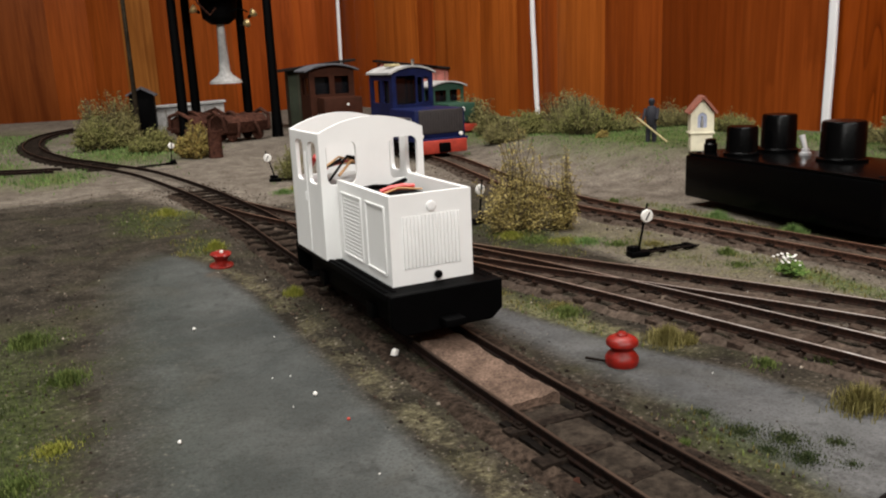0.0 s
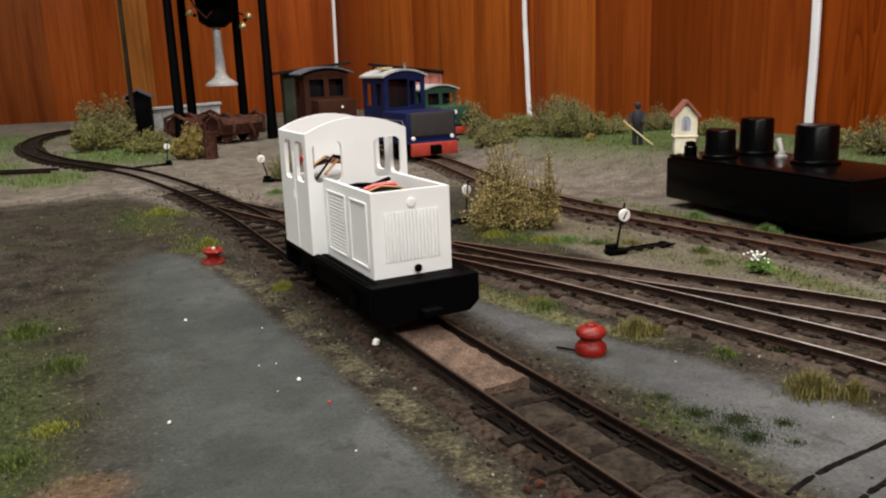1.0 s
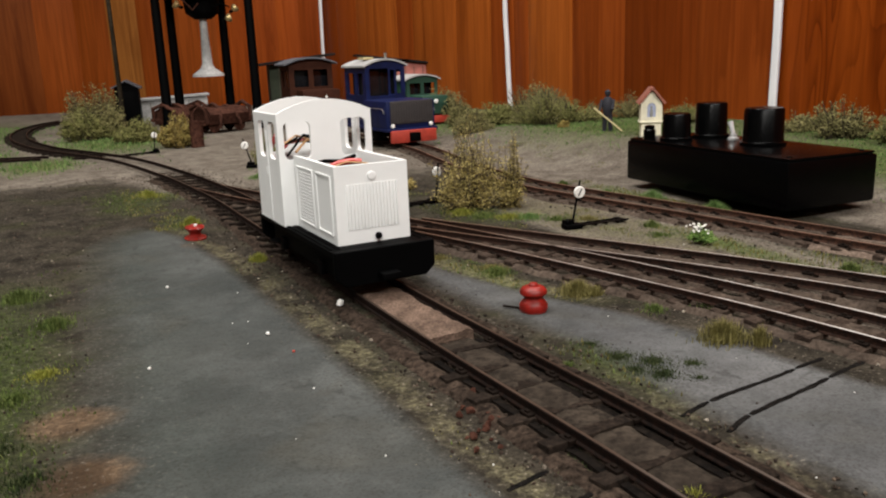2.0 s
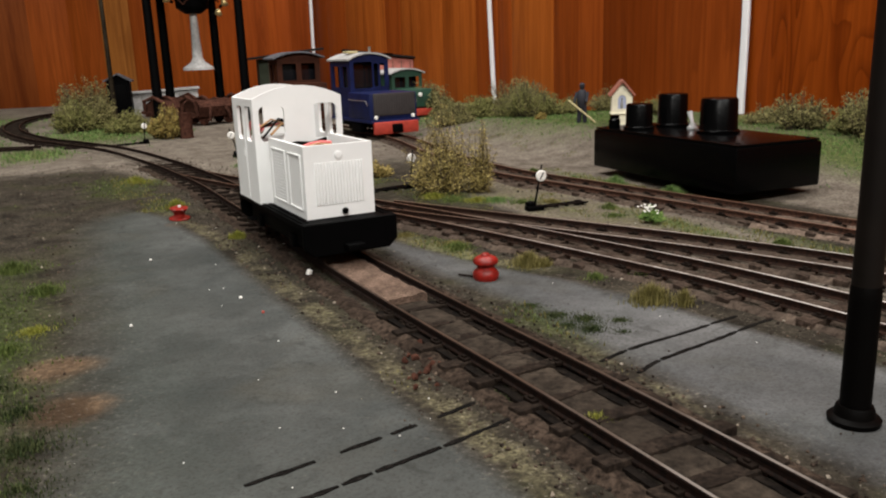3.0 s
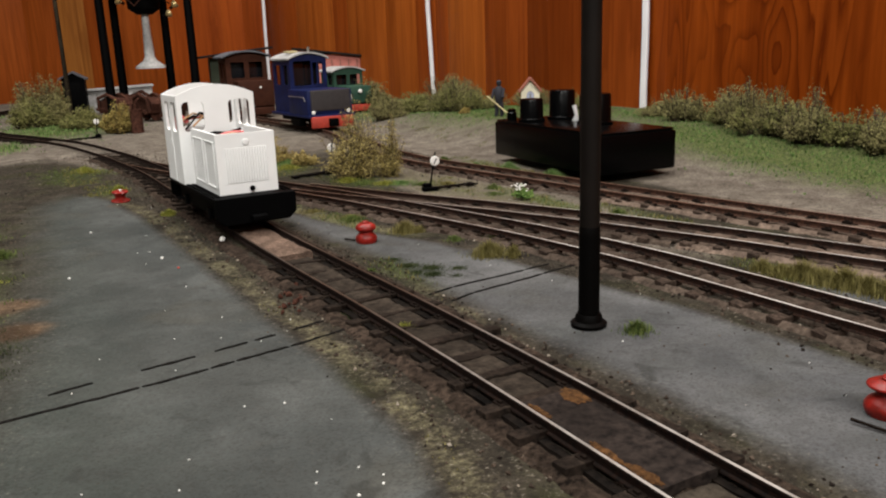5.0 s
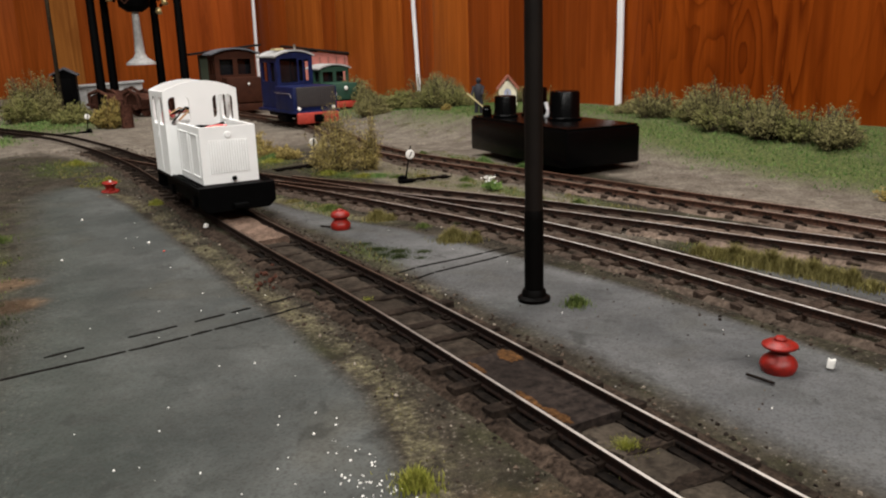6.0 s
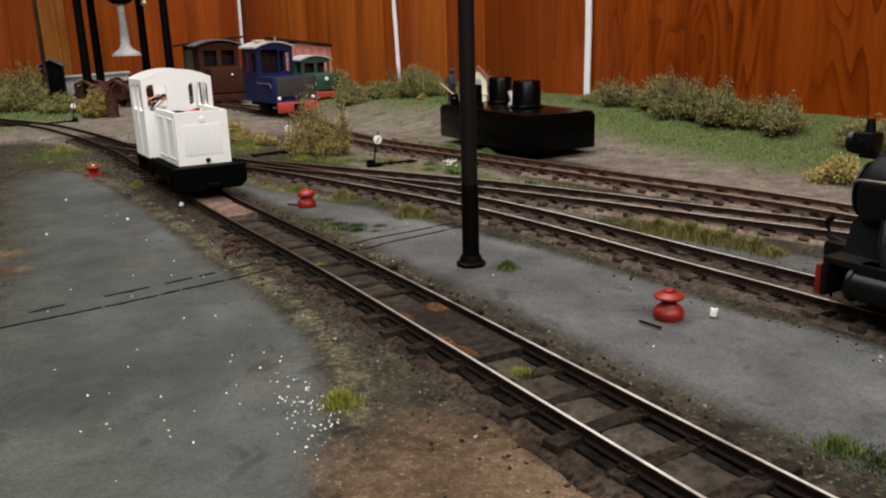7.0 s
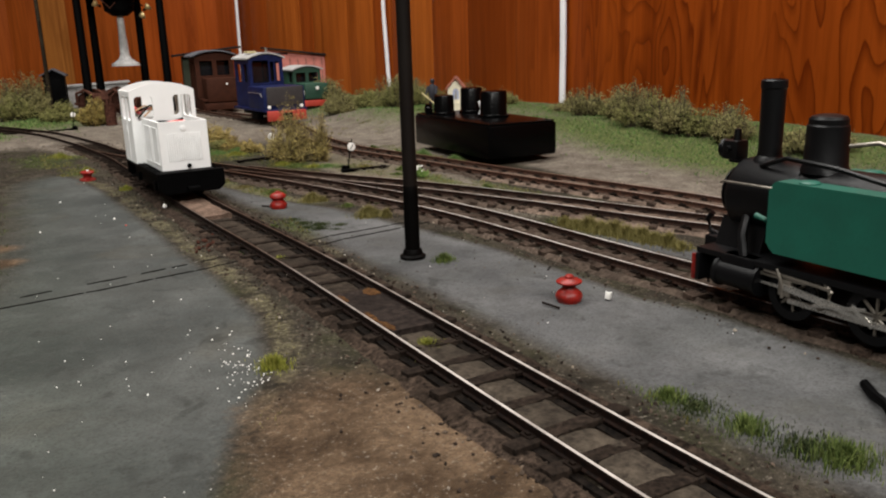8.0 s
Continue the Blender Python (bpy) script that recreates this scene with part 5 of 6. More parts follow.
    for s in (-1, 1):
        part("lamp_ear", rod((s * 0.0028, 0.0006, 0.0475), (s * 0.0042, 0.0006, 0.0475), 0.0009, seg=10), ENGINE_BLACK, lamp)
    part("lamp_chimney", rod((0, 0.000, 0.0500), (0, 0.000, 0.0535), 0.0014, 0.0010, 10), ENGINE_BLACK, lamp)
    part("lens", lathe([(0.0026, 0.0057), (0.0020, 0.0064)], 16, Matrix.Translation((0, -0.0030, 0.0470)) @ Matrix.Rotation(-math.pi / 2, 4, "X")), GLASS_DARK, lamp)
    for s in (-1, 1):
        bm = prism(rounded(-0.0940, 0.0222, -0.0260, 0.0425, 0.0026, 5), s * 0.0108, s * 0.0174, "x")
        bmesh.ops.bevel(bm, geom=[k for k in bm.edges if abs(k.verts[0].co.x - k.verts[1].co.x) < 1e-6], offset=0.0007, segments=2, affect="EDGES")
        part("side_tank", bm, GREEN, e, "plain green side tank")
        part("tank_filler", lathe([(0.0028, 0.0418), (0.0028, 0.0428), (0.0022, 0.0432)], 16, Matrix.Translation((s * 0.0140, -0.036, 0))), GREEN, e)
        part("cylinder", lathe([(0.0030, -0.0078), (0.0046, -0.0076), (0.0046, -0.0066), (0.0040, -0.0062), (0.0040, 0.0062), (0.0046, 0.0066), (0.0046, 0.0076), (0.0030, 0.0078)], 22, Matrix.Translation((s * 0.0150, -0.0165, 0.0125)) @ Matrix.Rotation(math.pi / 2, 4, "X")), ENGINE_BLACK, e)
        part("valve_chest", box((s * 0.0145, -0.0165, 0.0172), (0.0055, 0.0120, 0.0030), 0.0006), ENGINE_BLACK, e)
        part("piston_rod", rod((s * 0.0155, -0.0240, 0.0125), (s * 0.0155, -0.0330, 0.0125), 0.0005, seg=8), STEEL, e)
        part("crosshead", box((s * 0.0158, -0.0325, 0.0128), (0.0018, 0.0040, 0.0046), 0.0004), GREASY, e)
        part("expansion_link", tube([(s * 0.0160, -0.0440, 0.0178), (s * 0.0160, -0.0462, 0.0150), (s * 0.0160, -0.0455, 0.0115), (s * 0.0160, -0.0430, 0.0095)], 0.0008), GREASY, e)
        part("return_crank", box((s * 0.0170, -0.0560, 0.0112), (0.0008, 0.0075, 0.0013), 0.0003, Matrix.Rotation(0.6, 4, "X")), STEEL, e)
        part("eccentric_rod", box((s * 0.0172, -0.0495, 0.0118), (0.0006, 0.0150, 0.0009), 0.0002, Matrix.Rotation(-0.18, 4, "X")), STEEL, e)
        part("radius_rod", box((s * 0.0166, -0.0360, 0.0162), (0.0006, 0.0210, 0.0009), 0.0002, Matrix.Rotation(0.05, 4, "X")), GREASY, e)
        part("steam_pipe", tube([(s * 0.008, -0.012, 0.030), (s * 0.0125, -0.014, 0.024), (s * 0.0145, -0.0165, 0.018)], 0.0014), ENGINE_BLACK, e)
        for y in (-0.034, -0.058, -0.082):
            rim = lathe([(0.0052, 0), (0.0068, 0), (0.0070, 0.0012), (0.0076, 0.0014), (0.0076, 0.0020), (0.0052, 0.0020), (0.0052, 0.0)], 28, Matrix.Translation((s * 0.0132, y, z0 + 0.0072)) @ Matrix.Rotation(s * math.pi / 2, 4, "Y"))
            w = part("wheel", rim, ENGINE_BLACK, e)
            part("tyre", lathe([(0.0060, -0.0003), (0.0070, -0.0003), (0.0070, 0.0012), (0.0060, 0.0012), (0.0060, -0.0003)], 28, Matrix.Translation((s * 0.0132, y, z0 + 0.0072)) @ Matrix.Rotation(s * math.pi / 2, 4, "Y")), GREASY, w, "oily steel tyre")
            for k in range(8):
                a = k * math.tau / 8
                part("spoke", rod((s * 0.0140, y, z0 + 0.0072), (s * 0.0140, y + 0.0056 * math.cos(a), z0 + 0.0072 + 0.0056 * math.sin(a)), 0.0005, seg=6), GREASY, w)
        part("connecting_rod", box((s * 0.0164, -0.0450, 0.0118), (0.0010, 0.0270, 0.0019), 0.0003, Matrix.Rotation(0.10, 4, "X")), STEEL, e)
        part("coupling_rod", box((s * 0.0152, -0.0580, 0.0092), (0.0009, 0.0500, 0.0016), 0.0003), STEEL, e)
        part("slide_bar", box((s * 0.0158, -0.0310, 0.0154), (0.0012, 0.0160, 0.0009), 0.0002), GREASY, e)
        part("valve_link", tube([(s * 0.0168, -0.0300, 0.0180), (s * 0.0168, -0.0318, 0.0140), (s * 0.0168, -0.0322, 0.0100)], 0.0005), GREASY, e)
    part("pipe", tube([(-0.006, -0.014, 0.0440), (-0.008, -0.024, 0.0475), (-0.009, -0.040, 0.0465), (-0.010, -0.056, 0.0440)], 0.0007), ENGINE_BLACK, e)
    part("pipe", tube([(-0.004, -0.040, 0.0520), (-0.004, -0.048, 0.0535), (-0.004, -0.053, 0.0525)], 0.0006), GREASY, e)
    part("whistle", rod((-0.0165, -0.0250, 0.0310), (-0.0165, -0.0215, 0.0318), 0.0007, 0.0009, 10), GREEN, e)
    front = [rounded(-0.0130, 0.045, -0.004, 0.057, 0.0015), rounded(0.004, 0.045, 0.013, 0.057, 0.0015)]
    side = [rounded(-0.1170, 0.043, -0.1030, 0.058, 0.0015)]
    cab_shell("cab", e, 0.0180, -0.124, -0.095, 0.0188, 0.0630, 0.0680, GREEN, BLACK_ROOF, front, side, 0.002)
    return e


tank_engine()

# ---- far buildings, tower and clutter ----


def water_tower():
    w = thing("water_tower", Matrix.Identity(4), "tall water tower on black legs with a hanging grey spout", "tower")
    legs = [(0.111, 1.00), (0.133, 1.06), (0.196, 1.055), (0.216, 0.985)]
    for x, y in legs:
        part("leg", lathe([(0.0072, -0.001), (0.0068, 0.006), (0.0058, 0.03), (0.0048, 0.20)], 12, Matrix.Translation((x, y, 0))), BLACK, w)
    part("tank", lathe([(0.030, 0.168), (0.062, 0.172), (0.064, 0.230), (0.060, 0.236)], 28, Matrix.Translation((0.152, 1.03, 0))), BLACK, w)
    part("hopper", lathe([(0.010, 0.133), (0.020, 0.140), (0.024, 0.172)], 16, Matrix.Translation((0.168, 1.03, 0))), BLACK, w)
    part("spout", lathe([(0.0195, 0.0640), (0.0190, 0.0670), (0.0090, 0.0740), (0.0065, 0.0790), (0.0050, 0.1100), (0.0044, 0.1360)], 22, Matrix.Translation((0.168, 1.03, 0))), STONE_GREY, w, "pale grey flared spout")
    for lx, ly, lz, tilt in ((0.199, 1.00, 0.141, 50), (0.190, 1.00, 0.131, 70), (0.137, 0.99, 0.146, -60)):
        m = Matrix.Translation((lx, ly, lz)) @ Matrix.Rotation(radians(tilt), 4, "Y")
        lamp = part("lamp", lathe([(0.0012, 0), (0.0044, 0.003), (0.0050, 0.0065), (0.0040, 0.0070)], 14, m), BRASS, w, "dull brass lamp")
        part("lamp_cap", lathe([(0.0016, -0.004), (0.0020, -0.0005), (0.0012, 0.0)], 10, m), BLACK, lamp)
    part("lamp_arm", tube([(0.178, 1.01, 0.146), (0.188, 1.005, 0.150), (0.196, 1.0, 0.145)], 0.0009), BLACK, w)
    part("hose", tube([(0.135, 1.0, 0.170), (0.140, 0.995, 0.155), (0.152, 0.995, 0.142), (0.160, 1.0, 0.150)], 0.0012), RUST, w)
    return w


water_tower()


def black_hut():
    h = thing("hut", pose(0.077, 1.150, 0, 0, 0, -8), "narrow black tarred hut with a slate-grey roof beside the bushes", "hut")
    part("body", prism([(-0.0150, 0), (0.0150, 0), (0.0150, 0.052), (0, 0.060), (-0.0150, 0.053)], -0.014, 0.014), BLACK, h)
    part("roof", prism([(-0.0185, 0.0515), (0, 0.0608), (0.0185, 0.0505), (0.0185, 0.0525), (0, 0.0628), (-0.0185, 0.0535)], -0.018, 0.018), SLATE_ROOF, h, "slate-grey roof sheet")
    part("door", box((0, -0.0145, 0.025), (0.018, 0.0012, 0.044), 0.0003), BLACK, h)
    for k in range(4):
        part("board", box((-0.0120 + k * 0.008, -0.0144, 0.0260), (0.0010, 0.0010, 0.050)), BLACK, h)
    return h


black_hut()


def rusty_wagon(m, label):
    w = thing("wagon_wreck", m, label, "wagon", "rusting wagons")
    part("tub", prism([(-0.015, 0.010), (0.015, 0.010), (0.020, 0.022), (0.013, 0.029), (-0.008, 0.030), (-0.020, 0.023)], -0.026, 0.026), RUST, w)
    for y, lean, high in ((-0.014, 0.004, 0.022), (0.012, -0.005, 0.019)):
        arc = [(-0.0215 * math.cos(a), y + lean * math.sin(a), 0.011 + high * math.sin(a)) for a in np.linspace(-0.25, math.pi + 0.25, 15)]
        part("hoop", tube(arc, 0.0021, 8), RUST, w)
    part("axle_beam", tube([(-0.020, -0.030, 0.014), (-0.021, 0.0, 0.012), (-0.020, 0.030, 0.015)], 0.0020), RUST, w)
    for s in (-1, 1):
        part("sole_bar", box((s * 0.011, 0, 0.0125), (0.003, 0.066, 0.006), 0.0005), RUST, w)
        part("end_hoop", tube([(-0.017, s * 0.0285, 0.012), (-0.016, s * 0.0300, 0.028), (0, s * 0.0305, 0.034), (0.016, s * 0.0300, 0.028), (0.017, s * 0.0285, 0.012)], 0.0024), RUST, w)
        for y in (-0.017, 0.017):
            part("wheel", lathe([(0.002, 0), (0.0068, 0.0002), (0.0075, 0.0016), (0.0075, 0.0022), (0.002, 0.0022)], 20, Matrix.Translation((s * 0.0095, y, 0.0078)) @ Matrix.Rotation(s * math.pi / 2, 4, "Y")), RUST, w)
    return w


wreck = rusty_wagon(pose(0.168, 0.965, 0, 0, 0, -68), "rusted tipper wagon lying in the yard below the tower")
copy_thing(wreck, pose(0.128, 1.02, 0, 0, 4, -50))
solid("rusty_drum", lathe([(0.0066, -0.0005), (0.0068, 0.001), (0.0064, 0.0015), (0.0064, 0.0115), (0.0068, 0.012), (0.0064, 0.0125), (0.0064, 0.0235), (0.0068, 0.0245), (0.006, 0.0245), (0.006, 0.0235)], 22), RUST, "rusty brown oil drum standing beside a bush", "drum", m=pose(0.1165, 0.800, 0))


def shed(name, m, w, d, h0, h1, wall, roof, label, over=0.006):
    s = thing(name, m, label, "building")
    part("wall", prism([(-w / 2, 0), (w / 2, 0), (w / 2, h1), (-w / 2, h0)], 0, d), wall, s)
    a = math.atan2(h1 - h0, w)
    part("roof", box((0, d / 2, (h0 + h1) / 2 + 0.0025), ((w + 2 * over) / math.cos(a), d + 2 * over, 0.0030), 0.0005, Matrix.Rotation(-a, 4, "Y")), roof, s)
    n = max(3, int(w / 0.012))
    for k in range(1, n):
        part("board_joint", box((-w / 2 + w * k / n, -0.0004, min(h0, h1) / 2), (0.0008, 0.0008, min(h0, h1) * 0.96)), TIMBER, s)
    part("window", box((w * 0.18, -0.0008, min(h0, h1) * 0.55), (w * 0.22, 0.0012, min(h0, h1) * 0.32), 0.0002), GLASS_DARK, s)
    return s


shed("pink_shed", pose(0.447, 1.10, 0, 0, 0, -14), 0.105, 0.05, 0.080, 0.066, PINK, BLACK_ROOF, "faded pink timber shed with a dark sloping roof by the backdrop")
shed("green_shed", pose(0.294, 1.08, 0, 0, 0, -8), 0.075, 0.05, 0.074, 0.082, SHED_GREEN, BLACK_ROOF, "dull green shed with an overhanging black roof", 0.014)
shed("grey_shed", pose(0.135, 1.20, 0, 0, 0, -5), 0.105, 0.03, 0.030, 0.034, STONE_GREY, STONE_GREY, "low pale grey shed behind the rusty wagons", 0.003)

# ---- planting ----


def leaf_at(verts, faces, p, size, rng):
    u = Vector((rng.gauss(0, 1), rng.gauss(0, 1), rng.gauss(0, 1))).normalized()
    w = u.orthogonal().normalized()
    a = size * rng.uniform(0.5, 1.5)
    k = len(verts)
    verts += [p - u * a, p + w * a * 0.55, p + u * a, p - w * a * 0.55]
    faces.append((k, k + 1, k + 2, k + 3))


def foliage(r, h, count, rng, size):
    """Feathery mound: twigs spring from the ground in a few uneven heads and carry small leaves."""
    heads = [(rng.gauss(0, r * 0.42), rng.gauss(0, r * 0.42), r * rng.uniform(0.40, 0.68), h * rng.uniform(0.45, 0.95)) for _ in range(6)]
    heads[0] = (rng.gauss(0, r * 0.15), rng.gauss(0, r * 0.15), r * 0.66, h * 0.92)
    verts, faces, twigs = [], [], []
    per = 42
    for _ in range(max(30, count // per)):
        hx, hy, hr, hh = rng.choice(heads)
        a, q = rng.uniform(0, math.tau), math.sqrt(rng.random())
        tip = Vector((hx + hr * q * math.cos(a), hy + hr * q * math.sin(a), hh * (1 - 0.62 * q ** 3) * rng.uniform(0.50, 1.0)))
        root = Vector((hx * 0.7 + 0.45 * hr * q * math.cos(a), hy * 0.7 + 0.45 * hr * q * math.sin(a), 0.0))
        mid = root.lerp(tip, 0.5) + Vector((rng.gauss(0, hr * 0.10), rng.gauss(0, hr * 0.10), hh * 0.08))
        twigs.append((root, mid, tip))
        tuft_at = [rng.uniform(0.2, 1.0) for _ in range(4)]
        for _ in range(per):
            t = min(1.04, max(0.06, rng.choice(tuft_at) + rng.gauss(0, 0.09)))
            p = root.lerp(mid, t * 2) if t < 0.5 else mid.lerp(tip, t * 2 - 1)
            p = p + Vector((rng.gauss(0, 1), rng.gauss(0, 1), rng.gauss(0, 0.8))) * hr * 0.16 * (1.1 - 0.4 * t)
            p.z = max(0.0006, p.z)
            leaf_at(verts, faces, p, size, rng)
    return verts, faces, twigs


def bush(x, y, r, h, mat, label, count=1500, size=0.0009):
    rng = random.Random(int((x + 2) * 1e4) * 7 + int((y + 2) * 1e4))
    verts, faces, twigs = foliage(r, h * 1.22, int(count * 9), rng, size * (1.1 if y > 0.7 else 0.75))
    b = thing("bush", Matrix.Translation((x, y, near_z(x, y) - 0.0005)), label, "bush", "bushes of the layout")
    me = bpy.data.meshes.new("foliage")
    me.from_pydata(verts, [], faces)
    me.materials.append(mat)
    new("foliage", me).parent = b
    bm = bmesh.new()
    for root, mid, tip in twigs[::2]:
        tube([root - Vector((0, 0, 0.001)), mid, tip], 0.00028, 4, bm)
    part("branchwork", bm, TWIG, b)
    return b


OL, GY, DRY, AUT = (LEAF_OLIVE, "olive-green foam-leaf bush on the layout"), (LEAF_GREY, "pale grey-green bush against the wooden backdrop"), (LEAF_DRY, "dry yellow-brown bush between the tracks"), (LEAF_RUST, "orange autumn-coloured bush beside a rusty drum")
for x, y, r, h, (mat, label), n in (
    (0.184, 0.430, 0.010, 0.011, DRY, 420), (0.170, 0.462, 0.009, 0.010, OL, 380), (0.158, 0.492, 0.010, 0.014, DRY, 460),
    (0.036, 1.02, 0.030, 0.056, GY, 2200), (0.018, 0.98, 0.026, 0.036, OL, 1300), (0.066, 0.90, 0.022, 0.026, OL, 1300), (0.098, 0.815, 0.019, 0.031, AUT, 1600),
    (0.158, 0.545, 0.014, 0.016, OL, 800), (0.172, 0.50, 0.018, 0.020, DRY, 900),
    (0.385, 0.80, 0.030, 0.036, GY, 1500), (0.42, 0.74, 0.024, 0.022, OL, 1100), (0.470, 0.735, 0.032, 0.038, GY, 2000), (0.395, 0.600, 0.020, 0.032, OL, 1500), (0.350, 0.66, 0.018, 0.020, GY, 900), (0.44, 0.64, 0.03, 0.018, OL, 1100),
    (0.455, 0.700, 0.028, 0.036, GY, 1700), (0.430, 0.665, 0.022, 0.024, OL, 1200), (0.405, 0.705, 0.020, 0.020, OL, 1000), (0.375, 0.735, 0.020, 0.024, GY, 1000), (0.425, 0.610, 0.020, 0.022, OL, 1200), (0.385, 0.560, 0.007, 0.006, AUT, 300),
    (0.50, 0.60, 0.026, 0.022, GY, 900), (0.485, 0.520, 0.022, 0.016, OL, 800),
    (0.488, 0.400, 0.022, 0.014, GY, 900), (0.474, 0.352, 0.020, 0.024, GY, 1400), (0.476, 0.318, 0.018, 0.020, OL, 1100), (0.470, 0.292, 0.021, 0.032, GY, 1700), (0.462, 0.262, 0.020, 0.030, OL, 1500), (0.458, 0.232, 0.020, 0.032, GY, 1700), (0.462, 0.205, 0.016, 0.022, OL, 1000), (0.462, 0.182, 0.020, 0.026, GY, 1400), (0.478, 0.12, 0.026, 0.016, GY, 1000), (0.49, 0.03, 0.03, 0.018, GY, 900),
    (0.386, 0.082, 0.015, 0.014, (LEAF_DRY, "broad-leaved yellow-green shrub on the grass bank"), 700),
):
    bush(x, y, r, h, mat, label, n)


def wispy(x, y, r, h, stems, mat, label, spires=((0.0, 0.0, 1.0, 1.0, 1.0),)):
    """Upright dry shrub: many thin stems, each carrying small leaves."""
    rng = random.Random(int(x * 1e4) + int(y * 1e4) * 3)
    b = thing("bush", Matrix.Translation((x, y, near_z(x, y) - 0.0005)), label, "bush", "bushes of the layout")
    bm, verts, faces = bmesh.new(), [], []
    for j in range(stems):
        sx, sy, sr, sh, _ = rng.choices(spires, [q[4] for q in spires])[0]
        a, d = rng.uniform(0, math.tau), r * math.sqrt(rng.random())
        d *= sr
        top = h * sh * rng.uniform(0.62, 1.0) * (1 - 0.62 * d / (r * sr))
        p0 = Vector((0.35 * d * math.cos(a), 0.35 * d * math.sin(a), 0))
        p2 = Vector((d * math.cos(a) + rng.gauss(0, r * 0.15), d * math.sin(a) + rng.gauss(0, r * 0.15), top))
        p0, p2 = p0 + Vector((sx * 0.8, sy * 0.8, 0)), p2 + Vector((sx, sy, 0))
        p1 = p0.lerp(p2, 0.5) + Vector((rng.gauss(0, r * 0.2), rng.gauss(0, r * 0.2), 0))
        tube([p0, p1, p2], 0.00016, 4, bm)
        for _ in range(95):
            t = rng.uniform(0.12, 1.02)
            c = p0.lerp(p1, t * 2) if t < 0.5 else p1.lerp(p2, t * 2 - 1)
            c = c + Vector((rng.gauss(0, 1), rng.gauss(0, 1), rng.gauss(0, 1))) * 0.0020 * (1.15 - 0.8 * t)
            u = Vector((rng.gauss(0, 1), rng.gauss(0, 1), rng.gauss(0, 1))).normalized()
            w, s, k = u.orthogonal().normalized(), 0.00060 * rng.uniform(0.35, 1.25), len(verts)
            verts += [c - u * s, c + w * s * 0.55, c + u * s, c - w * s * 0.55]
            faces.append((k, k + 1, k + 2, k + 3))
    me = bpy.data.meshes.new("foliage")
    me.from_pydata(verts, [], faces)
    me.materials.append(mat)
    new("foliage", me).parent = b
    part("branchwork", bm, TWIG, b)
    return b


wispy(0.1975, 0.352, 0.0225, 0.066, 150, LEAF_BRONZE, "tall wispy yellow-brown shrub between the tracks", ((-0.001, 0.0, 0.38, 1.0, 1.0), (-0.0075, 0.002, 0.38, 0.72, 0.7), (-0.0135, -0.002, 0.34, 0.50, 0.5), (0.0070, -0.002, 0.36, 0.62, 0.6), (0.002, -0.004, 0.70, 0.36, 0.35)))
wispy(0.2155, 0.343, 0.0120, 0.054, 55, LEAF_BRONZE, "tall wispy yellow-brown shrub between the tracks", ((0.001, 0.0, 0.35, 1.0, 1.0), (-0.004, 0.0, 0.6, 0.45, 0.7)))
wispy(0.1400, 0.602, 0.0110, 0.032, 45, LEAF_OLIVE, "wispy olive shrub beside a point lever")
wispy(0.4550, 0.262, 0.0120, 0.034, 30, LEAF_GREY, "thin upright shrub on the bank before the backdrop")
wispy(0.1760, 0.452, 0.0110, 0.016, 30, LEAF_RUST, "low rusty-leaved shrub in the grass")


def blades(name, spots, mat, label, height, lean=0.45, width=0.00022, kind="", category="grass", group=""):
    """Static grass: bent tapering blades at the given spots (x, y, scale)."""
    rng = random.Random(len(spots) * 13 + int(height * 1e5))
    ox, oy = (sum(s[0] for s in spots) / len(spots), sum(s[1] for s in spots) / len(spots))
    verts, faces = [], []
    for x, y, s in spots:
        a = rng.uniform(0, math.tau)
        d = Vector((math.cos(a), math.sin(a), 0)) * rng.uniform(0, lean)
        side = Vector((-math.sin(a + rng.uniform(-1, 1)), math.cos(a), 0)).normalized() * width * (0.7 + 0.6 * s)
        h = height * s * rng.uniform(0.55, 1.1)
        b = Vector((x - ox, y - oy, ground_z(x, y) - 0.0004))
        mid = b + Vector((0, 0, h * 0.55)) + d * h * 0.4
        tip = b + Vector((0, 0, h * (1 - 0.25 * d.length))) + d * h * 1.1
        k = len(verts)
        verts += [b - side, b + side, mid + side * 0.7, mid - side * 0.7, tip]
        faces += [(k, k + 1, k + 2, k + 3), (k + 3, k + 2, k + 4)]
    me = bpy.data.meshes.new(name)
    me.from_pydata(verts, [], faces)
    me.materials.append(mat)
    ob = new(name, me)
    ob.location = (ox, oy, 0)
    return tagged(ob, label, category, group, kind)


def scatter(rng, n, rule, x0, x1, y0, y1, cut=0.35):
    spots = []
    while len(spots) < n:
        x, y = rng.uniform(x0, x1), rng.uniform(y0, y1)
        v = rule(x, y) + 0.5 * noise.noise((x * 60, y * 60, 4.0))
        if v > cut and cement_at(x, y) < 0.5:
            spots.append((x, y, min(1.0, 0.5 + 0.5 * v)))
    return spots


rng = random.Random(11)


def off_track(rule):
    lines = [[(x, y) for x, y, _ in spline(t, 0.01)] for t in (MAIN, SIDING, LOOP, BACK)]

    def inner(x, y):
        for run in lines:
            for px, py in run:
                if abs(px - x) < 0.012 and abs(py - y) < 0.008:
                    return -9.0
        return rule(x, y)
    return inner


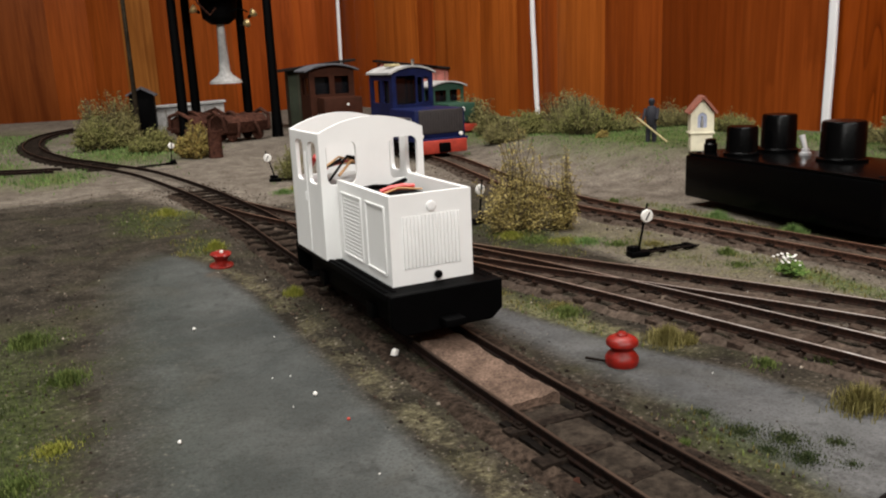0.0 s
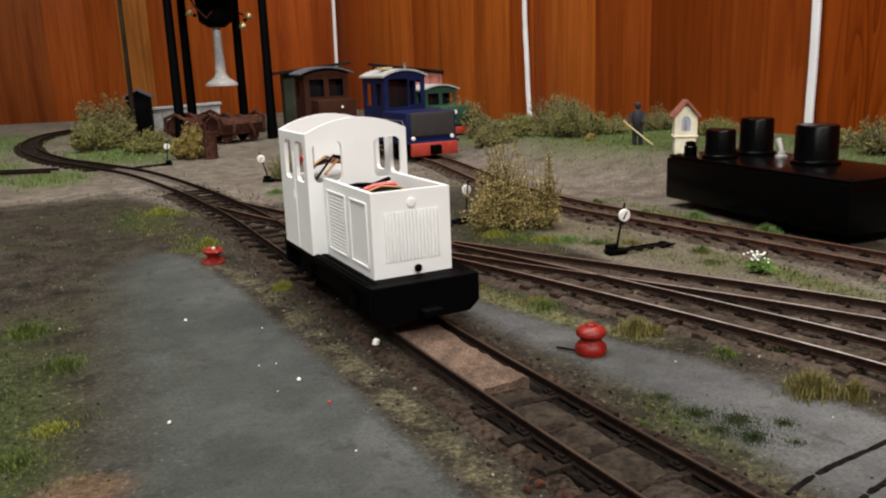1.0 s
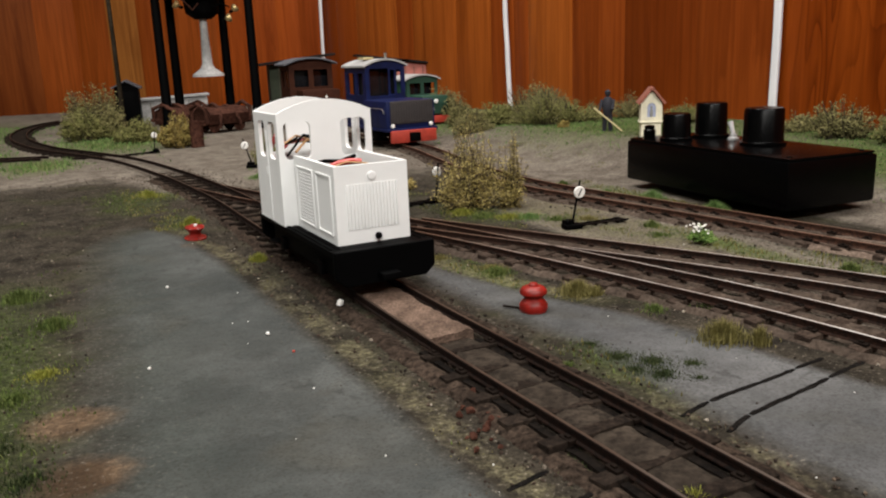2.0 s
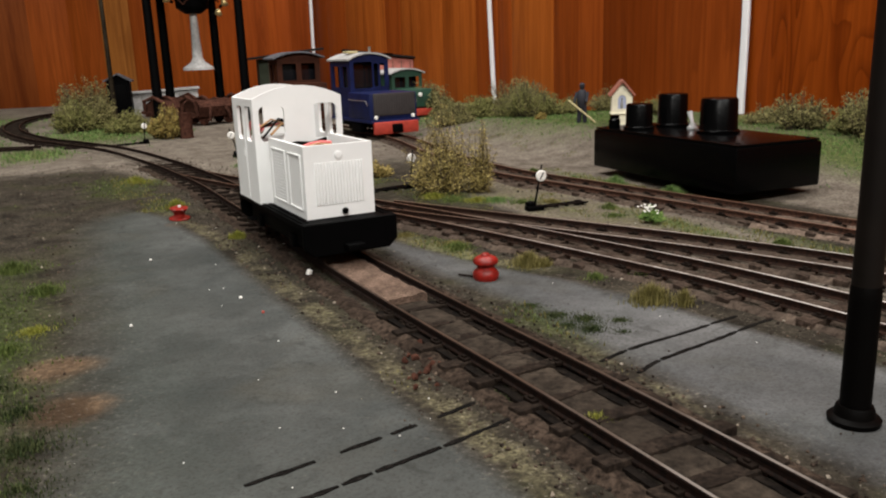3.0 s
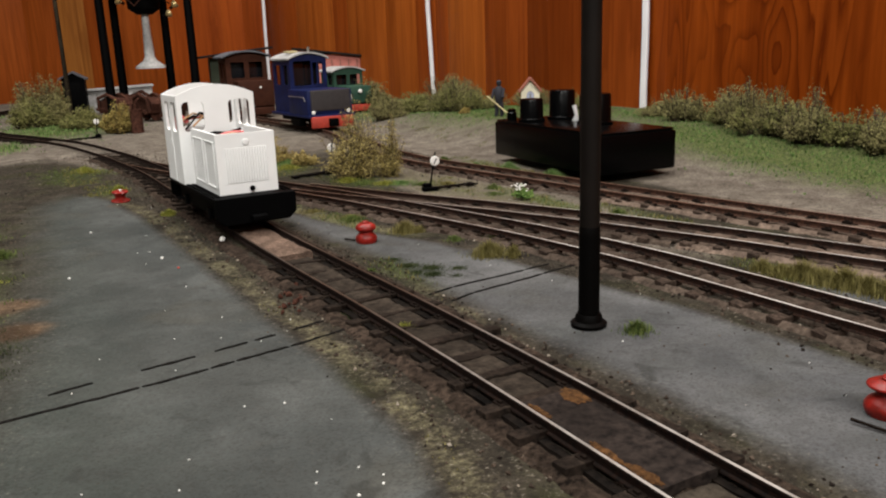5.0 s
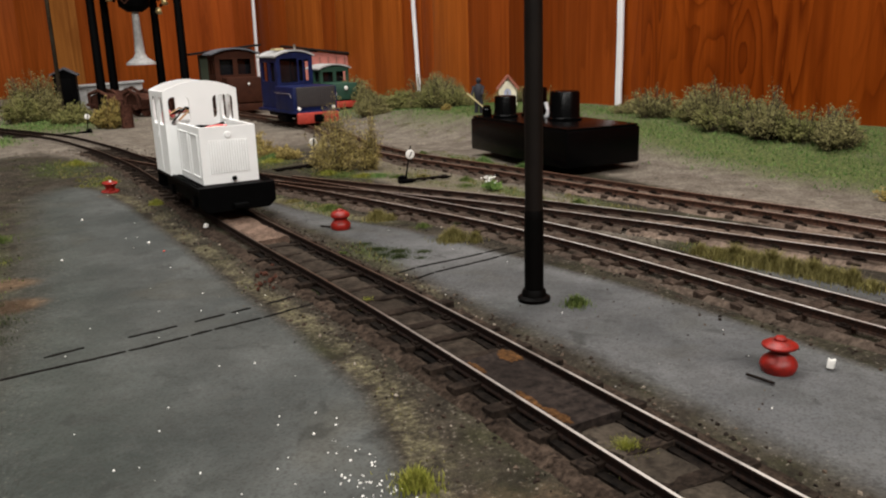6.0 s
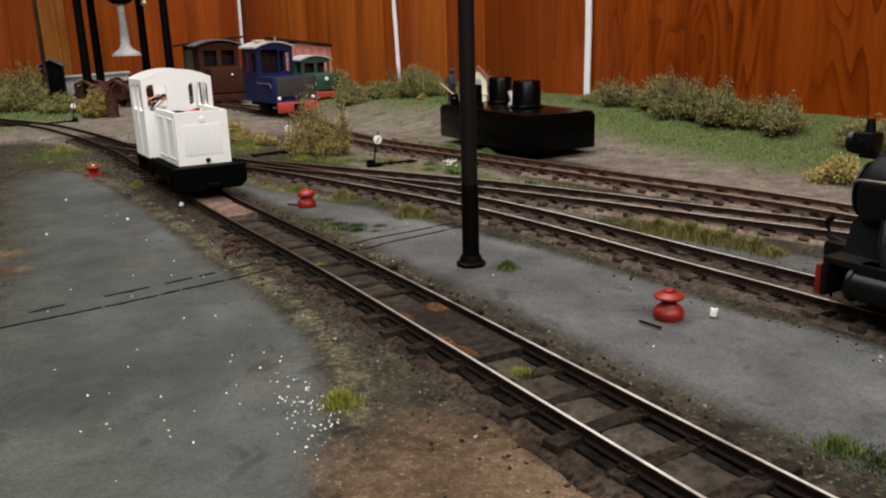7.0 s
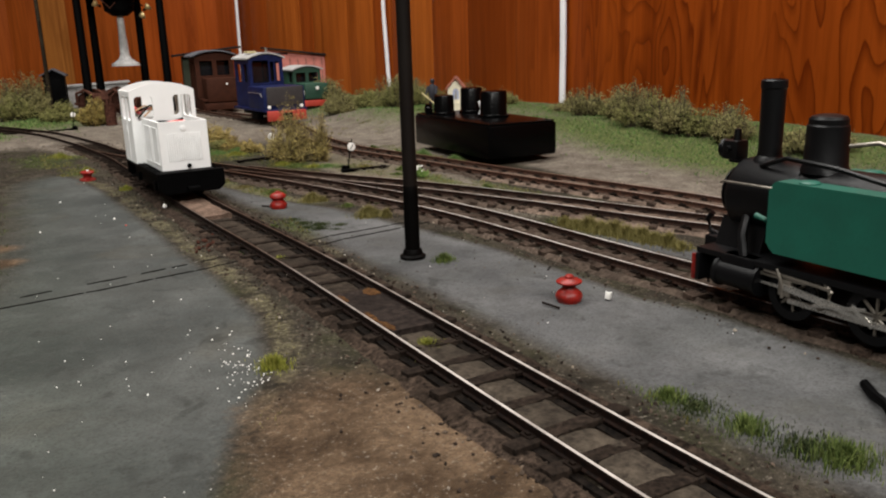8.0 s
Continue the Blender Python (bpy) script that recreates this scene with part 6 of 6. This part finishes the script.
blades("grass", scatter(rng, 9000, off_track(turf_at), -0.08, 0.34, -0.15, 0.56), BLADE_GREEN, "short green static grass in patches between the tracks", 0.0022, kind="stuff")
blades("grass", scatter(rng, 4000, off_track(turf_at), 0.03, 0.34, -0.15, 0.56), BLADE_DRY, "short yellowed static grass in patches between the tracks", 0.0028, kind="stuff")
blades("grass", scatter(rng, 16000, turf_at, 0.34, 0.52, -0.2, 0.9), BLADE_BANK, "green static grass on the bank before the backdrop", 0.0026, kind="stuff", width=0.0004)
blades("grass", scatter(rng, 5000, off_track(turf_at), -0.2, 0.34, 0.56, 1.3), BLADE_BANK, "green static grass round the far curve", 0.0045, kind="stuff", width=0.0005)
blades("grass", scatter(rng, 1600, off_track(sand_at), 0.02, 0.30, -0.1, 0.45, 0.45), BLADE_DRY, "fine straw-coloured fibres along the edges of the yard", 0.0012, kind="stuff", width=0.00018)


def tuft(x, y, r, h, n, mat, label):
    spots = []
    for _ in range(int(n * 1.9)):
        d, a = abs(rng.gauss(0, 0.5)), rng.uniform(0, math.tau)
        spots.append((x + r * d * math.cos(a), y + r * d * math.sin(a), max(0.35, 1 - 0.5 * d)))
    return blades("grass_tuft", spots, mat, label, h, 0.6, 0.00013, category="grass tuft", group="grass tufts")


BANK_T = (BLADE_BANK, "bright green grass tuft on the layout")
MOSS_T = (MOSS, "low patch of dark green moss")
DRY_T, LIME_T, GREEN_T = (BLADE_DRY, "yellow-brown dry grass tuft"), (BLADE_LIME, "bright lime-yellow grass tuft beside the rails"), (BLADE_GREEN, "small fresh green grass tuft")
for x, y, r, h, n, (mat, label) in (
    (0.1560, 0.192, 0.007, 0.0068, 420, DRY_T), (0.1610, 0.189, 0.004, 0.0045, 160, DRY_T), (0.1445, 0.228, 0.007, 0.0040, 300, GREEN_T), (0.127, 0.291, 0.006, 0.0050, 260, DRY_T),
    (0.1655, 0.135, 0.007, 0.0075, 450, DRY_T), (0.1720, 0.128, 0.004, 0.006, 160, DRY_T), (0.1575, 0.0400, 0.005, 0.0045, 260, GREEN_T), (0.236, 0.050, 0.006, 0.0080, 350, DRY_T), (0.239, 0.036, 0.006, 0.0085, 400, DRY_T),
    (0.242, 0.022, 0.006, 0.0080, 350, DRY_T), (0.245, 0.010, 0.005, 0.0070, 260, DRY_T), (0.2375, 0.043, 0.009, 0.0065, 420, DRY_T), (0.2405, 0.029, 0.009, 0.0070, 420, DRY_T), (0.2435, 0.016, 0.008, 0.0062, 380, DRY_T), (0.2345, 0.057, 0.008, 0.0052, 320, DRY_T), (0.2440, 0.002, 0.007, 0.0045, 220, DRY_T), (0.233, 0.064, 0.005, 0.006, 220, DRY_T), (0.0690, -0.0290, 0.0055, 0.0046, 320, LIME_T), (0.1095, -0.0400, 0.0075, 0.0042, 420, LIME_T),
    (0.1020, 0.074, 0.005, 0.0040, 220, LIME_T), (0.2430, 0.262, 0.006, 0.0040, 200, GREEN_T), (0.2080, 0.312, 0.012, 0.0030, 420, BANK_T), (0.2000, 0.318, 0.010, 0.0030, 320, LIME_T), (0.1900, 0.326, 0.012, 0.0032, 380, GREEN_T), (0.2160, 0.300, 0.010, 0.0026, 280, GREEN_T), (0.2280, 0.290, 0.010, 0.0026, 240, DRY_T), (0.1840, 0.338, 0.010, 0.0040, 320, LIME_T), (0.2330, 0.245, 0.009, 0.0026, 220, GREEN_T), (0.1470, 0.236, 0.010, 0.0022, 260, DRY_T), (0.1360, 0.262, 0.009, 0.0022, 240, DRY_T), (0.2860, 0.315, 0.008, 0.0065, 420, BANK_T), (0.2895, 0.272, 0.008, 0.0065, 420, BANK_T), (0.2780, 0.345, 0.006, 0.0035, 200, BANK_T), (0.262, 0.40, 0.007, 0.004, 180, GREEN_T), (0.274, 0.385, 0.006, 0.004, 180, GREEN_T),
    (0.252, 0.165, 0.005, 0.0045, 220, GREEN_T), (0.0570, 0.395, 0.006, 0.0060, 240, LIME_T), (0.072, 0.300, 0.005, 0.0045, 200, LIME_T), (-0.004, 0.247, 0.008, 0.0045, 320, GREEN_T), (-0.006, 0.203, 0.008, 0.0022, 300, LIME_T), (-0.006, 0.122, 0.014, 0.0022, 520, MOSS_T), (-0.006, 0.104, 0.014, 0.0018, 420, MOSS_T), (-0.016, 0.160, 0.012, 0.0026, 420, MOSS_T), (-0.008, 0.142, 0.010, 0.0022, 320, MOSS_T), (-0.026, 0.205, 0.009, 0.0060, 420, GREEN_T), (-0.016, 0.288, 0.008, 0.0055, 320, GREEN_T),
    (-0.013, 0.188, 0.010, 0.0026, 360, GREEN_T), (-0.024, 0.150, 0.012, 0.0060, 500, GREEN_T), (-0.030, 0.100, 0.010, 0.0055, 320, GREEN_T), (0.166, 0.165, 0.006, 0.003, 140, GREEN_T), (0.118, 0.140, 0.004, 0.0025, 120, GREEN_T), (0.1320, 0.150, 0.009, 0.0010, 520, MOSS_T), (0.1335, 0.139, 0.008, 0.0014, 620, MOSS_T), (0.1390, 0.132, 0.009, 0.0015, 620, MOSS_T), (0.1360, 0.124, 0.007, 0.0015, 500, MOSS_T), (0.1470, 0.126, 0.006, 0.0012, 380, MOSS_T), (0.1320, 0.130, 0.006, 0.0012, 380, MOSS_T), (0.1420, 0.118, 0.006, 0.0010, 300, MOSS_T), (0.145, -0.105, 0.012, 0.0022, 480, MOSS_T), (0.150, -0.130, 0.013, 0.0026, 520, MOSS_T), (0.094, 0.096, 0.010, 0.0016, 320, MOSS_T), (-0.030, 0.235, 0.020, 0.0030, 700, MOSS_T), (-0.034, 0.170, 0.020, 0.0030, 700, MOSS_T), (-0.026, 0.125, 0.018, 0.0026, 600, MOSS_T),
    (0.183, 0.160, 0.005, 0.003, 140, GREEN_T), (0.1435, -0.098, 0.007, 0.0035, 260, GREEN_T), (0.1470, -0.118, 0.008, 0.0040, 300, GREEN_T), (0.1530, -0.137, 0.009, 0.0055, 380, GREEN_T), (0.0755, -0.135, 0.008, 0.0075, 300, GREEN_T), (0.118, 0.455, 0.006, 0.005, 220, LIME_T), (0.128, 0.470, 0.010, 0.0042, 360, BANK_T), (0.142, 0.450, 0.012, 0.0042, 420, GREEN_T), (0.152, 0.470, 0.012, 0.0050, 420, BANK_T), (0.158, 0.435, 0.012, 0.0040, 420, BANK_T), (0.170, 0.420, 0.011, 0.0042, 400, LIME_T), (0.176, 0.440, 0.010, 0.0050, 360, BANK_T), (0.134, 0.500, 0.012, 0.0044, 380, LIME_T), (0.150, 0.505, 0.012, 0.0050, 380, BANK_T), (0.166, 0.480, 0.010, 0.0050, 340, GREEN_T), (0.122, 0.540, 0.010, 0.0044, 300, BANK_T), (0.138, 0.555, 0.012, 0.0046, 320, LIME_T), (0.045, 0.505, 0.010, 0.006, 260, LIME_T),
):
    tuft(x, y, r, h, n, mat, label)


def daisies(x, y):
    f = thing("flower_clump", Matrix.Translation((x, y, near_z(x, y))), "clump of green leaves with small white flowers by the back track", "flowers")
    r = random.Random(5)
    verts, faces, _ = foliage(0.0066, 0.0085, 1600, r, 0.0006)
    me = bpy.data.meshes.new("foliage")
    me.from_pydata(verts, [], faces)
    me.materials.append(LEAF_GREEN)
    new("foliage", me).parent = f
    for _ in range(30):
        p = (r.gauss(-0.0005, 0.0019), r.gauss(0.0, 0.0019), r.uniform(0.0040, 0.0072))
        part("blossom", lathe([(0.0003, 0), (0.00058, 0.0002), (0.0003, 0.0005)], 6, Matrix.Translation(p)), CHIP, f)
    return f


daisies(0.2385, 0.226)

# ---- loose grit and chips ----


def stones(name, spots, mat, label, low, high, kind="stuff", category="stones"):
    r = random.Random(len(spots))
    verts, faces = [], []
    for x, y in spots:
        s = r.uniform(low, high)
        c = Vector((x, y, ground_z(x, y) + s * 0.25))
        k = len(verts)
        q = Euler((r.uniform(0, 6), r.uniform(0, 6), r.uniform(0, 6))).to_matrix()
        for d in ((1, 0, 0), (-1, 0, 0), (0, 1, 0), (0, -1, 0), (0, 0, 0.7), (0, 0, -0.7)):
            verts.append(c + q @ (Vector(d) * s * r.uniform(0.6, 1.1)))
        faces += [(k + a, k + b, k + e) for a, b, e in ((0, 2, 4), (2, 1, 4), (1, 3, 4), (3, 0, 4), (2, 0, 5), (1, 2, 5), (3, 1, 5), (0, 3, 5))]
    me = bpy.data.meshes.new(name)
    me.from_pydata(verts, [], faces)
    me.materials.append(mat)
    return tagged(new(name, me), label, category, kind=kind)


def beside(track, n, y0, y1, wide):
    run = [(x, y, d) for x, y, d in spline(track, 0.002) if y0 < y < y1]
    out = []
    for _ in range(n):
        x, y, d = rng.choice(run)
        u = rng.gauss(0, wide)
        if abs(abs(u) - GAUGE / 2 - 0.0005) < 0.0012:
            continue
        out.append((x + d.y * u, y - d.x * u))
    return out


stones("grit", [p for p in beside(MAIN, 9000, -0.2, 0.62, 0.013) if cement_at(*p) < 0.45 and (not 0.166 < p[1] < 0.258 or abs(p[0] - 0.0957) > 0.011)], PEBBLE, "loose brown grit along the main track", 0.0003, 0.0009)
stones("grit", beside(SIDING, 3200, -0.15, 0.48, 0.012) + beside(LOOP, 1800, -0.1, 0.32, 0.010), PEBBLE, "loose brown grit along the sidings", 0.0003, 0.0009)
stones("grit", [p for p in ((rng.gauss(-0.005, 0.03), rng.uniform(0.10, 0.62)) for _ in range(900)) if cement_at(*p) < 0.4], PEBBLE, "loose grit strewn over the dark earth beside the yard", 0.0003, 0.0008)
stones("grit", [p for p in ((rng.uniform(0.06, 0.30), rng.uniform(-0.05, 0.40)) for _ in range(2500)) if cement_at(*p) < 0.5 or rng.random() < 0.25], PEBBLE, "fine loose grit strewn over the yard", 0.00015, 0.0005)
stones("grit", beside(BACK, 1500, -0.1, 0.7, 0.013), PEBBLE, "loose brown grit along the back track", 0.0004, 0.0010)
spill = [(rng.gauss(0.0620, 0.0042), rng.gauss(-0.026, 0.011)) for _ in range(100)] + [(rng.gauss(0.050, 0.014), rng.gauss(-0.014, 0.022)) for _ in range(25)] + [(rng.uniform(-0.01, 0.075), rng.uniform(-0.10, 0.12)) for _ in range(30)]
stones("white_chips", [p for p in spill if cement_at(*p) > 0.3], CHIP, "tiny white chips spilt over the cement yard", 0.00014, 0.00045)
stones("white_chips", [(rng.uniform(0.04, 0.28), rng.uniform(-0.08, 0.42)) for _ in range(60)], CHIP, "tiny white chips strewn over the yard", 0.0002, 0.0004)
for j in range(18):
    x, y, s = rng.gauss(0.0840, 0.0030), rng.gauss(0.118, 0.007), rng.uniform(0.0005, 0.0013)
    bm = bmesh.new()
    bmesh.ops.create_icosphere(bm, subdivisions=1, radius=s)
    for v in bm.verts:
        v.co *= 0.8 + 0.6 * noise.noise(v.co * (1.1 / s) + Vector((j, 0, 0)))
        v.co.z += s * 0.3
    solid("rubble_stone", bm, RUST, "rough reddish-brown lump of rubble beside the sleepers", "stone", "rubble by the track", m=pose(x, y, near_z(x, y), 0, 0, 30 * j))
red = bmesh.new()
bmesh.ops.create_icosphere(red, subdivisions=1, radius=0.0005)
solid("red_chip", red, BEAM_RED, "tiny red paint chip lying on the grey cement", "chip", m=pose(0.0580, 0.1870, -0.0002))
solid("coupling_scrap", tube([(0.172, -0.136, 0.001), (0.176, -0.130, 0.003), (0.181, -0.124, 0.0015), (0.186, -0.118, 0.001)], 0.0012), BLACK, "black bent scrap of metal lying on the cement", "scrap")
for x, y, s in ((0.0815, 0.2195, 0.0013), (0.0945, 0.205, 0.0008), (0.0545, 0.2045, 0.0006), (0.0330, 0.2750, 0.0006), (0.1790, -0.0325, 0.0014), (0.020, 0.193, 0.0005)):
    bm = bmesh.new()
    if s > 0.001:
        box((0, 0, s * 0.85), (s * 1.5, s * 1.3, s * 1.9), s * 0.22, bm=bm)
    else:
        bmesh.ops.create_icosphere(bm, subdivisions=2, radius=s)
    for v in bm.verts:
        v.co *= 0.92 + 0.30 * noise.noise(v.co * (1.3 / s) + Vector((x * 90, y * 90, 0)))
        v.co.z += s * (0.0 if s > 0.001 else 0.5)
    solid("white_stone", bm, CHIP, "single small white stone lying beside the track", "stone", "white stones", m=pose(x, y, near_z(x, y), 8, 12, 35))
